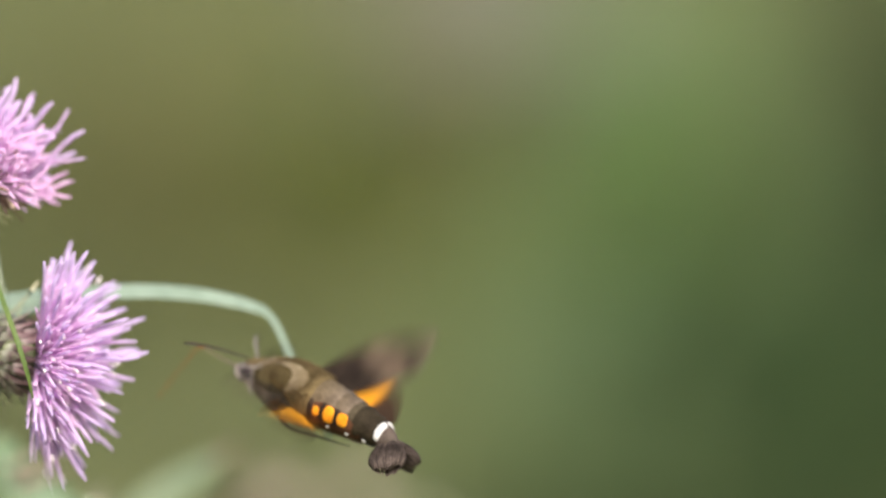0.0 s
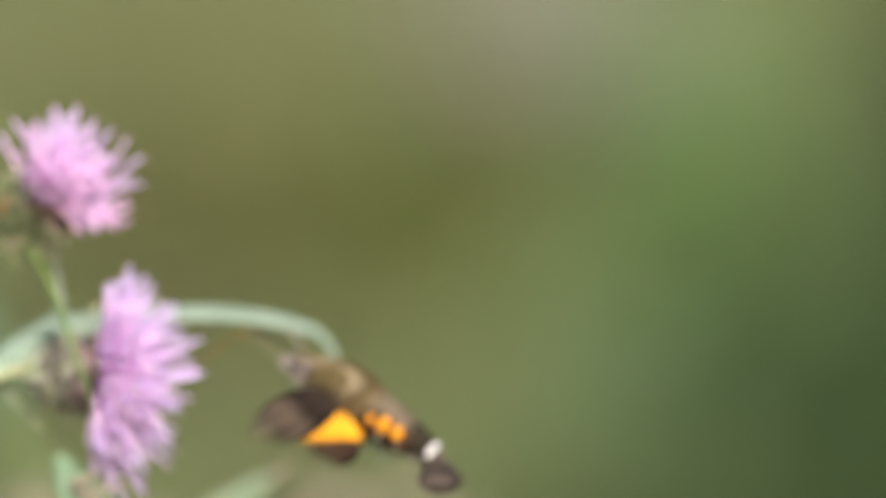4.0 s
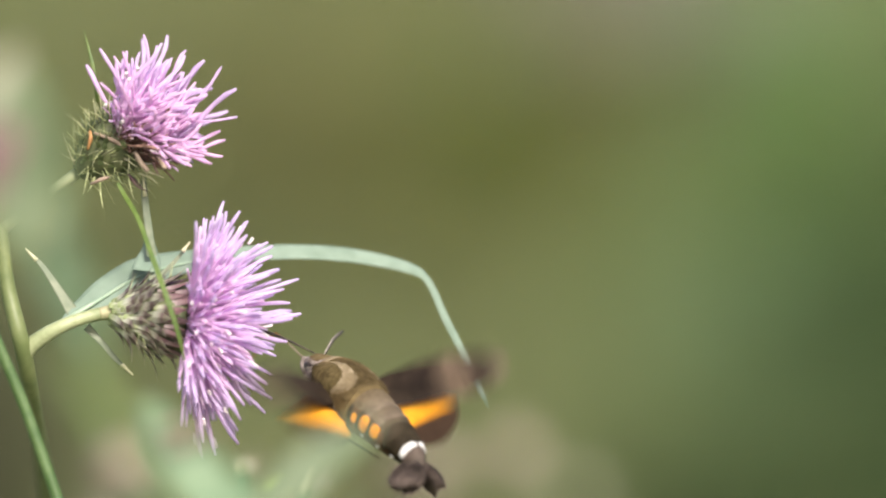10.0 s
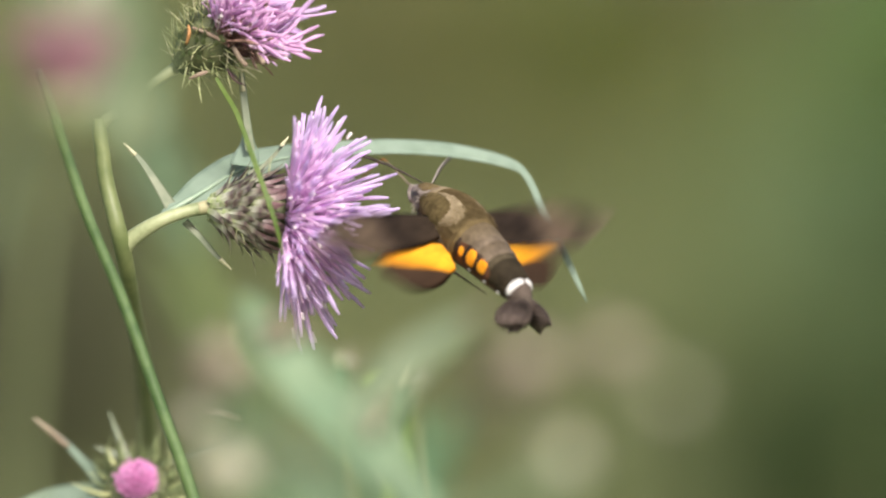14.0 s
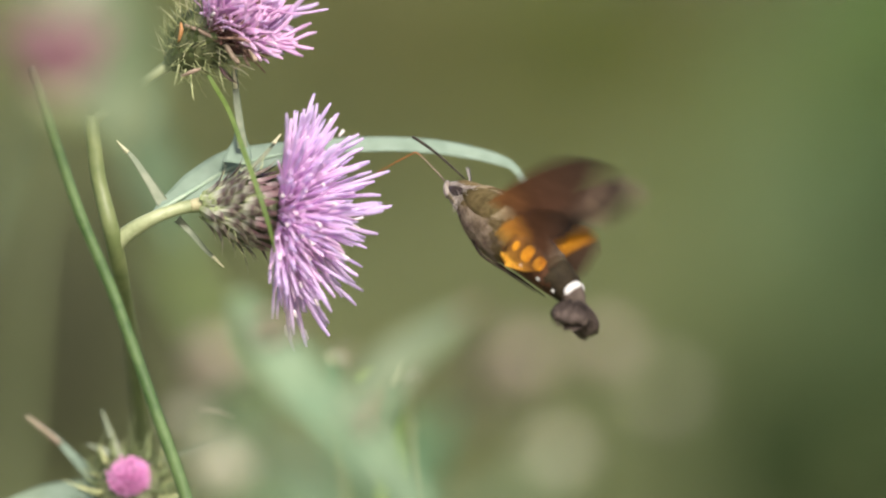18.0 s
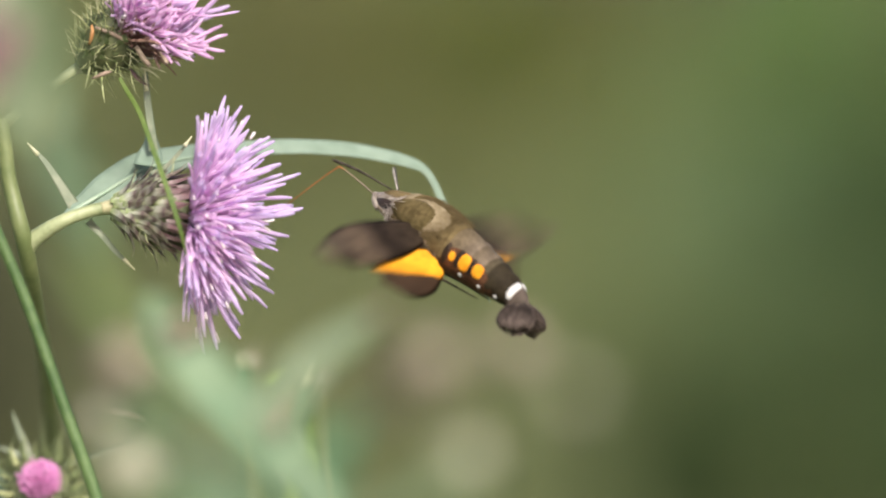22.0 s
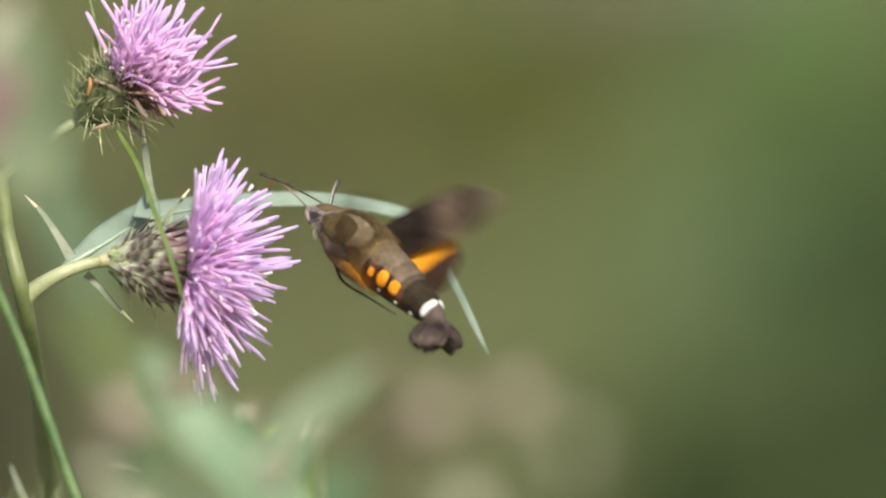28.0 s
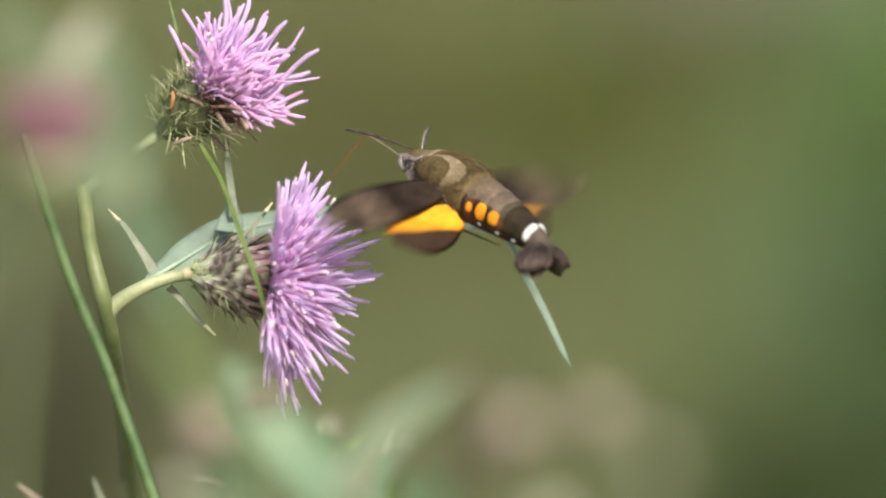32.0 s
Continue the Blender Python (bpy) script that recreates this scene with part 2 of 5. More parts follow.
def aim(place, direction, spin=0.0, size=1.0):
    """A matrix that stands a piece's z along direction."""
    return Matrix.Translation(place) @ Vector(direction).normalized().to_track_quat("Z", "Y").to_matrix().to_4x4() @ Matrix.Rotation(spin, 4, "Z") @ Matrix.Scale(size, 4)


def rod_mesh(name, length, bend, r0, r1, sides=5, n=6, kink=0.0, tip=1.0):
    """A thin bent rod that rises along z and leans over to x."""
    pts = []
    for i in range(n):
        f = i / (n - 1)
        pts.append(Vector((length * bend * f * f, length * kink * math.sin(f * 5.0), length * f * (1 - 0.25 * abs(bend) * f))))
    return mesh_of(name, *tube_data(pts, [(r0 + (r1 - r0) * (i / (n - 1))) * (tip if i == n - 1 else 1.0) for i in range(n)], sides))


# ---- the setting ----
GROUND = material("ground", (0.072, 0.088, 0.034), (0.158, 0.178, 0.082), 6, 0.9, 0.5)
GRASS = material("grass", (0.112, 0.13, 0.044), (0.215, 0.236, 0.100), 9, 0.6, through_light=0.2)


def ground():
    verts, faces, n = [], [], 60
    xs = [math.copysign(abs(k / n * 2 - 1) ** 4 * 900, k - n / 2) for k in range(n + 1)]
    for y in xs:
        for x in xs:
            verts.append((x, y + 4, 0.02 * noise.noise((x * 0.8, y * 0.8, 0)) if abs(x) < 20 and abs(y) < 20 else 0.0))
    for j in range(n):
        for i in range(n):
            a = j * (n + 1) + i
            faces.append((a, a + 1, a + n + 2, a + n + 1))
    ob = new("ground", mesh_of("ground", verts, faces))
    ob.data.materials.append(GROUND)
    tagged(ob, "olive-brown earth under dry meadow grass", "ground", kind="structure")


def meadow():
    rng = random.Random(3)
    verts, faces = [], []
    for _ in range(9000):
        y = rng.uniform(3.5, 16)
        x, h, a = rng.uniform(-0.5, 0.5) * (0.6 + y * 0.16), rng.uniform(0.12, 0.34), rng.uniform(0, 6.28)
        lean, w = rng.uniform(0.02, 0.12), rng.uniform(0.003, 0.007)
        dx, dy, k = math.cos(a), math.sin(a), len(verts)
        for f, ww in ((0, 1), (0.6, 0.8)):
            for s in (-1, 1):
                verts.append((x + dx * lean * f * f - dy * w * ww * s, y + dy * lean * f * f + dx * w * ww * s, h * f - 0.02 * (1 - f)))
        verts.append((x + dx * lean, y + dy * lean, h))
        faces += [(k, k + 1, k + 3, k + 2), (k + 2, k + 3, k + 4)]
    ob = new("meadow_grass", mesh_of("meadow_grass", verts, faces))
    ob.data.materials.append(GRASS)
    tagged(ob, "olive and straw-coloured meadow grass, far out of focus", "grass", kind="stuff")


def shrub(name, label, u, v, depth, ru, rv, low, high, count=1300, leaf=0.018, seed=1, stems=4, group="bushes behind the flowers", gloss=0.32, thick=1.0):
    """A low bush: stems from the ground and a loose crown of leaves round (u, v) of the plan."""
    rng = random.Random(seed)
    size = UNIT * (REACH + depth) / REACH
    c, rx, rz = at(u, v, depth), ru * size, rv * size
    base = Vector((c.x, c.y, 0))
    ob = thing(name, base, label, "bush", group)
    mat = material(name, low, high, 30, 0.6, 0.2, through_light=0.25, gloss=gloss)
    for k in range(stems):
        top = c + Vector((rng.uniform(-0.6, 0.6) * rx, rng.uniform(-0.3, 0.3) * rx, rng.uniform(-0.2, 0.7) * rz))
        foot = base + Vector((rng.uniform(-0.03, 0.03), rng.uniform(-0.03, 0.03), -0.01))
        part("stem", tube("stem", [foot, foot.lerp(top, 0.5) + Vector((0.02 * rng.uniform(-1, 1), 0, 0)), top], [0.006 * thick, 0.004 * thick, 0.0015 * thick], 6, origin=base), M["stem"], ob)
    verts, faces = [], []
    for _ in range(count):
        while True:
            p = Vector((rng.uniform(-1, 1), rng.uniform(-1, 1), rng.uniform(-1, 1)))
            if p.length < 1 and noise.noise(p * 2.3 + Vector((seed, 0, 0))) > -0.28:
                break
        p = c - base + Vector((p.x * rx, p.y * max(rx, 0.08), p.z * rz))
        d = Vector((rng.uniform(-1, 1), rng.uniform(-1, 1), rng.uniform(-0.5, 0.8))).normalized()
        s = d.cross(Vector((rng.uniform(-1, 1), rng.uniform(-1, 1), 1.0))).normalized()
        le, k = leaf * rng.uniform(0.6, 1.3), len(verts)
        nn = d.cross(s)
        verts += [p, p + d * le * 0.5 + s * le * 0.28 + nn * le * 0.1, p + d * le, p + d * le * 0.5 - s * le * 0.28 + nn * le * 0.1, p + d * le * 0.5]
        faces += [(k, k + 1, k + 4), (k + 1, k + 2, k + 4), (k + 2, k + 3, k + 4), (k + 3, k, k + 4)]
    tagged(part("leaves", mesh_of("leaves", verts, faces), mat, ob), kind="stuff")
    return ob


def setting():
    ground()
    meadow()
    shrub("dark_bush", "tall bush of dark green leaves, out of focus", 2030, 300, 3.2, 200, 800, (0.032, 0.065, 0.022), (0.085, 0.13, 0.045), 4200, 0.014, seed=1)
    shrub("green_bush", "bush of bright green leaves, out of focus", 1520, 60, 4.4, 240, 340, (0.175, 0.295, 0.112), (0.305, 0.44, 0.198), 3600, seed=2)
    shrub("grey_green_bush", "bush of dull green leaves, out of focus", 1440, 400, 4.0, 220, 220, (0.165, 0.265, 0.125), (0.275, 0.375, 0.195), 2000, seed=3)
    shrub("olive_bush", "low bush of olive leaves, out of focus", 1150, 110, 4.2, 270, 210, (0.135, 0.142, 0.024), (0.235, 0.24, 0.05), 2400, seed=4)
    shrub("brown_bush", "withered brown bush, out of focus", 660, 60, 5.3, 330, 300, (0.155, 0.157, 0.057), (0.265, 0.262, 0.104), 2600, seed=5)
    shrub("low_dark_bush", "low bush of dark green leaves, out of focus", 1830, 500, 3.0, 240, 330, (0.054, 0.098, 0.036), (0.126, 0.188, 0.072), 4500, 0.014, seed=9)
    # this bush faces the sun; its shade is put into the leaf colour
    shrub("shaded_bush", "bush with shade put into its dark green-brown leaf colour", 1550, 840, 2.4, 380, 270, (0.044, 0.073, 0.026), (0.102, 0.148, 0.051), 6000, 0.013, seed=6)
    shrub("dull_bush", "bush of dull brown-green leaves, out of focus", 60, 640, 3.0, 300, 360, (0.105, 0.112, 0.062), (0.19, 0.195, 0.11), 6500, 0.014, seed=7)
    shrub("pale_bush", "dry bush of pale grey-green leaves, out of focus", 1270, -250, 3.5, 170, 190, (0.40, 0.40, 0.31), (0.56, 0.55, 0.45), 3600, seed=8)


def clumps():
    """Sparse leafy shoots nearer than the bushes: patches of fresh green, straw and shade."""
    rows = (("fresh", (0.05, 0.085, 0.016), (0.09, 0.145, 0.03), ((1665, 90, 1.5, 75, 90), (1500, 40, 1.7, 60, 70), (1560, 150, 2.0, 90, 60), (1000, 40, 1.6, 90, 60))),
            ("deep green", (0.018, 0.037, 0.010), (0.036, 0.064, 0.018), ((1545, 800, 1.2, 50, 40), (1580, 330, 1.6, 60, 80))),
            ("olive", (0.06, 0.066, 0.012), (0.10, 0.11, 0.02), ((1080, 60, 1.7, 90, 60), (900, 200, 1.8, 80, 60))),
            ("dry", (0.08, 0.066, 0.046), (0.13, 0.108, 0.078), ((890, 690, 0.55, 60, 40), (1310, -60, 2.0, 80, 60))))
    seed = 30
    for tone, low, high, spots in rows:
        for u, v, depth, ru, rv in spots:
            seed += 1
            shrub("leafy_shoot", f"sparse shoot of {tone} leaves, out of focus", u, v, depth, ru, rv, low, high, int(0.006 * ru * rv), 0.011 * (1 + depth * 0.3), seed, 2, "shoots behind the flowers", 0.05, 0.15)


# ---- thistles ----
def floret_mesh(name, length, bend, kink, thick=1.0, sides=6, n=10):
    """A thin corolla tube that widens into lobes past the middle and ends in a blunt style."""
    pts, radii = [], []
    for i in range(n):
        f = i / (n - 1)
        pts.append(Vector((length * bend * f * f, length * kink * math.sin(f * 5.0), length * f * (1 - 0.25 * abs(bend) * f))))
        radii.append(thick * 0.001 * float(np.interp(f, (0, 0.45, 0.6, 0.72, 0.95, 1.0), (0.15, 0.19, 0.26, 0.22, 0.27, 0.14))))
    return mesh_of(name, *tube_data(pts, radii, sides))


def bract_mesh(name, length, width, bend, n=8):
    """A pointed scale: z runs along it, x out of the cup; its tip bends outwards into a spine."""
    verts, faces = [], []
    for i in range(n):
        f = i / (n - 1)
        w = width * float(np.interp(f, (0, 0.25, 0.5, 0.75, 0.88, 1.0), (0.7, 1.0, 0.85, 0.42, 0.16, 0.02))) / 2
        x, z = length * bend * f ** 2.4, length * f * (1 - 0.2 * bend * f)
        verts += [(x + w * 0.38, 0, z), (x, w, z), (x - w * 0.16, 0, z), (x, -w, z)]
    for i in range(n - 1):
        for k in range(4):
            a, b = i * 4 + k, i * 4 + (k + 1) % 4
            faces.append((a, b, b + 4, a + 4))
    faces += [(3, 2, 1, 0), tuple((n - 1) * 4 + k for k in range(4))]
    return mesh_of(name, verts, faces, False)


def lay(place, along_it, out, size=1.0):
    """A matrix that stands a piece's z along a way and turns its x outwards."""
    z = Vector(along_it).normalized()
    x = (Vector(out) - z * z.dot(Vector(out))).normalized()
    return Matrix.Translation(place) @ Matrix((x, z.cross(x), z)).transposed().to_4x4() @ Matrix.Scale(size, 4)


def joined(name, pieces):
    """One mesh of many pieces, each a mesh and its matrix."""
    verts, faces = [], []
    for me, m in pieces:
        k = len(verts)
        verts += [m @ v.co for v in me.vertices]
        faces += [tuple(k + i for i in p.vertices) for p in me.polygons]
    return mesh_of(name, verts, faces)


def floret_meshes():
    rng = random.Random(5)
    return [floret_mesh("floret", 0.0185 * rng.uniform(0.86, 1.04), rng.uniform(-0.10, 0.22), rng.uniform(-0.04, 0.04), 1.5) for _ in range(16)]


FLORETS = floret_meshes()
CURLY = [floret_mesh("floret", 0.017 * (0.8 + 0.05 * k), 0.16 + 0.07 * (k % 6), 0.07 * (-1) ** k, 2.0) for k in range(10)]
ANTHERS = [rod_mesh("anther", 0.0010 + 0.0003 * k, 0.3, 0.0002, 0.00027, 5, 4) for k in range(4)]
BRACTS = [rod_mesh("bract", 0.0042 + 0.0004 * k, 0.35 + 0.08 * k, 0.00062, 0.00004, 5, 6) for k in range(6)]
SCALES = [bract_mesh("bract", 0.0052 + 0.0005 * k, 0.0018 + 0.00012 * k, 0.16 + 0.11 * k) for k in range(5)]
DARK_SCALES = [bract_mesh("bract", 0.0050 + 0.0004 * k, 0.0017, 0.05 + 0.05 * k) for k in range(4)]
SPINES = [rod_mesh("spine", 0.0045 + 0.0008 * k, 0.10 * (-1) ** k, 0.0002, 0.00002, 4, 5) for k in range(6)]


def cup_radius(f, r):
    return r * (0.35 + 0.75 * math.sin(min(1.0, f * 1.15) * math.pi * 0.62)) if f < 0.95 else r * 0.93


def cup_of(plant, origin, back, axis, length, r):
    return part("flower_head", lathe("cup", [(f * length, cup_radius(f, r * 0.9)) for f in (0, 0.06, 0.15, 0.3, 0.45, 0.6, 0.75, 0.9, 1.0)], 22, 0.03),
                M["cup"], plant, "spiny green cup with pink-violet florets", aim(back - origin, axis))


def open_head(plant, origin, back, axis, length, r, seed):
    """A head in full bloom: scaly cup, a dense heart of short florets and a halo of long ones that spreads past the rim."""
    rng = random.Random(seed)
    cup = cup_of(plant, origin, back, axis, length, r * 0.88)
    turned = cup.matrix_basis.to_3x3()
    down = turned.inverted() @ -UP
    toward = turned.inverted() @ BACK

    def ray(q, a, fan):
        polar = radians(fan) * q + rng.gauss(0, 0.08)
        return Vector((math.sin(polar) * math.cos(a), math.sin(polar) * math.sin(a), math.cos(polar)))

    def seat(q, a):
        return Vector((math.cos(a) * q * r * 0.82, math.sin(a) * q * r * 0.82, length * (1.04 - 0.06 * q * q)))

    heart = []
    for i in range(420):
        q, a = math.sqrt((i + 0.5) / 420), i * 2.39996 + 0.8
        d = ray(q, a, 81)
        heart.append((FLORETS[i % 16], aim(seat(q, a), d, rng.uniform(0, 6.28), rng.uniform(0.42, 0.68) * (1 - 0.06 * q))))
    tagged(part("floret_mass", joined("floret_mass", heart), M["heart"], cup, "dense heart of pale pink florets"), kind="stuff")
    for i in range(250):
        q, a = math.sqrt((i + 0.5) / 250), i * 2.39996
        d = ray(q, a, 83)
        droop = 1.0 + 0.07 * abs(d.dot(down)) - 0.10 * max(0.0, d.dot(toward))
        size = droop * (0.97 - 0.10 * q) * rng.choice((0.62, 0.68, 0.74, 0.78, 0.84, 0.9, 0.95, 1.0))
        p = seat(q, a)
        part("floret", rng.choice(FLORETS), M["floret"], cup, m=aim(p, d, rng.uniform(0, 6.28), size))
        if i % 4 == 0:
            part("anther", rng.choice(ANTHERS), M["anther"], cup, m=aim(p + d * 0.0175 * size * rng.uniform(0.55, 0.92), d, 0, 1))
    count = 150
    for i in range(count):
        f, a = 0.0 + 0.92 * (i + 0.5) / count, i * 2.39996 + rng.uniform(-0.12, 0.12)
        out = Vector((math.cos(a), math.sin(a), 0))
        p = out * cup_radius(f, r * 0.79) * 0.98 + Vector((0, 0, f * length - 0.001))
        rear = f < 0.62
        d = out * (0.40 * (1 - f) + rng.uniform(0.0, 0.22)) + Vector((rng.gauss(0, 0.07), rng.gauss(0, 0.07), 1.0))
        part("bract", rng.choice(SCALES if rear else DARK_SCALES), M["bract" if rear else "purple_bract"], cup, m=lay(p, d, out, rng.uniform(0.72, 1.0) * (1.0 if rear else 0.9)))
    for i in range(24):
        f, a = rng.uniform(0.05, 0.7), rng.uniform(0, 6.28)
        out = Vector((math.cos(a), math.sin(a), 0))
        part("spine", rng.choice(SPINES), M["spine"], cup, m=aim(out * cup_radius(f, r * 0.79) + Vector((0, 0, f * length)), out + Vector((0, 0, rng.uniform(-0.2, 0.9))), a, rng.uniform(0.4, 0.62)))
    return cup


def fading_head(plant, origin, back, axis, length, r, seed):
    """A head past its best: a finely spined dark cup, curled florets above and withered brown ones below."""
    rng = random.Random(seed)
    cup = cup_of(plant, origin, back, axis, length, r)
    turned = cup.matrix_basis.to_3x3()
    low = turned.inverted() @ (BACK * 0.60 - UP * 0.80)
    lift = turned.inverted() @ Matrix.Rotation(radians(14), 3, BACK) @ turned
    rear = turned.inverted() @ (UP * 0.7 - RIGHT * 0.7)
    heart = []
    for i in range(230):
        q, a = math.sqrt((i + 0.5) / 230), i * 2.39996 + 0.8
        polar = radians(50) * q
        d = Vector((math.sin(polar) * math.cos(a), math.sin(polar) * math.sin(a), math.cos(polar)))
        d = lift @ d
        if d.dot(low) < 0.30 and d.dot(rear) < 0.42:
            heart.append((CURLY[i % 10], aim(Vector((math.cos(a) * q * r, math.sin(a) * q * r, length * 0.97)), d, rng.uniform(0, 6.28), rng.uniform(0.45, 0.68))))
    tagged(part("floret_mass", joined("floret_mass", heart), M["aged_heart"], cup, "dense heart of curled pink florets"), kind="stuff")
    for i in range(150):
        q, a = math.sqrt((i + 0.5) / 150), i * 2.39996
        polar = radians(58) * q ** 1.1 + rng.gauss(0, 0.1)
        d = Vector((math.sin(polar) * math.cos(a), math.sin(polar) * math.sin(a), math.cos(polar)))
        d = lift @ d
        p = Vector((math.cos(a) * q * r * 1.05, math.sin(a) * q * r * 1.05, length * (1.0 - 0.06 * q)))
        if d.dot(rear) > 0.62:
            continue
        if d.dot(low) > 0.34:
            if i % 3:
                part("floret", rng.choice(CURLY), M["withered"], cup, "withered brown floret", aim(p, d + low * 0.2, rng.uniform(0, 6), rng.uniform(0.30, 0.46)))
            continue
        size = rng.choice((0.55, 0.6, 0.66, 0.72, 0.78, 0.84, 0.92)) * (1 - 0.06 * q) * (1 - 0.42 * max(0.0, d.dot(rear))) * (0.5 if d.dot(low) > -0.1 else 0.64 if d.dot(low) > -0.3 else 1.0)
        part("floret", rng.choice(CURLY), M["aged_floret"], cup, m=aim(p, d, rng.uniform(0, 6.28), size))
        if i % 5 == 0:
            part("anther", rng.choice(ANTHERS), M["anther"], cup, m=aim(p + d * 0.0165 * size * rng.uniform(0.5, 0.85), d, 0, 1))
    dead = []
    for k in range(90):
        a = math.atan2(low.y, low.x) + rng.gauss(0, 0.55)
        out = Vector((math.cos(a), math.sin(a), 0))
        dead.append((CURLY[k % 10], aim(out * rng.uniform(0.0035, 0.0054) + Vector((0, 0, length * rng.uniform(0.85, 1.0))), out * rng.uniform(0.5, 1.0) + Vector((0, 0, 0.8)), rng.uniform(0, 6), rng.uniform(0.18, 0.30))))
    tagged(part("withered_mass", joined("withered_mass", dead), M["maroon"], cup, "shrivelled maroon-brown florets"), kind="stuff")
    for k in range(50):
        a = math.atan2(low.y, low.x) + rng.uniform(-1.25, 1.25)
        out = Vector((math.cos(a), math.sin(a), 0))
        part("floret", rng.choice(CURLY), M["withered" if k % 6 else "anther"], cup, "withered brown floret",
             aim(out * 0.0048 + Vector((0, 0, length * rng.uniform(0.84, 1.0))), out * rng.uniform(0.3, 0.8) + Vector((0, 0, 0.9)), rng.uniform(0, 6), rng.uniform(0.24, 0.38)))
    for i in range(290):
        f, a = 0.04 + 0.9 * (i + 0.5) / 290, i * 2.39996 + rng.uniform(-0.2, 0.2)
        out = Vector((math.cos(a), math.sin(a), 0))
        p = out * cup_radius(f, r * 0.9) * 0.96 + Vector((0, 0, f * length))
        if i % 3 == 0:
            part("bract", rng.choice(SCALES), M["bud_bract"], cup, m=lay(p - out * 0.0002, out * rng.uniform(0.3, 0.9) + Vector((0, 0, 0.9)), out, rng.uniform(0.42, 0.62)))
        else:
            part("spine", rng.choice(SPINES), M["pale_spine" if i % 7 == 1 else "spine"], cup, m=aim(p, out * 0.9 + Vector((rng.gauss(0, 0.15), rng.gauss(0, 0.15), rng.uniform(-0.35, 0.9))), a, rng.uniform(0.42, 0.78)))
    return cup


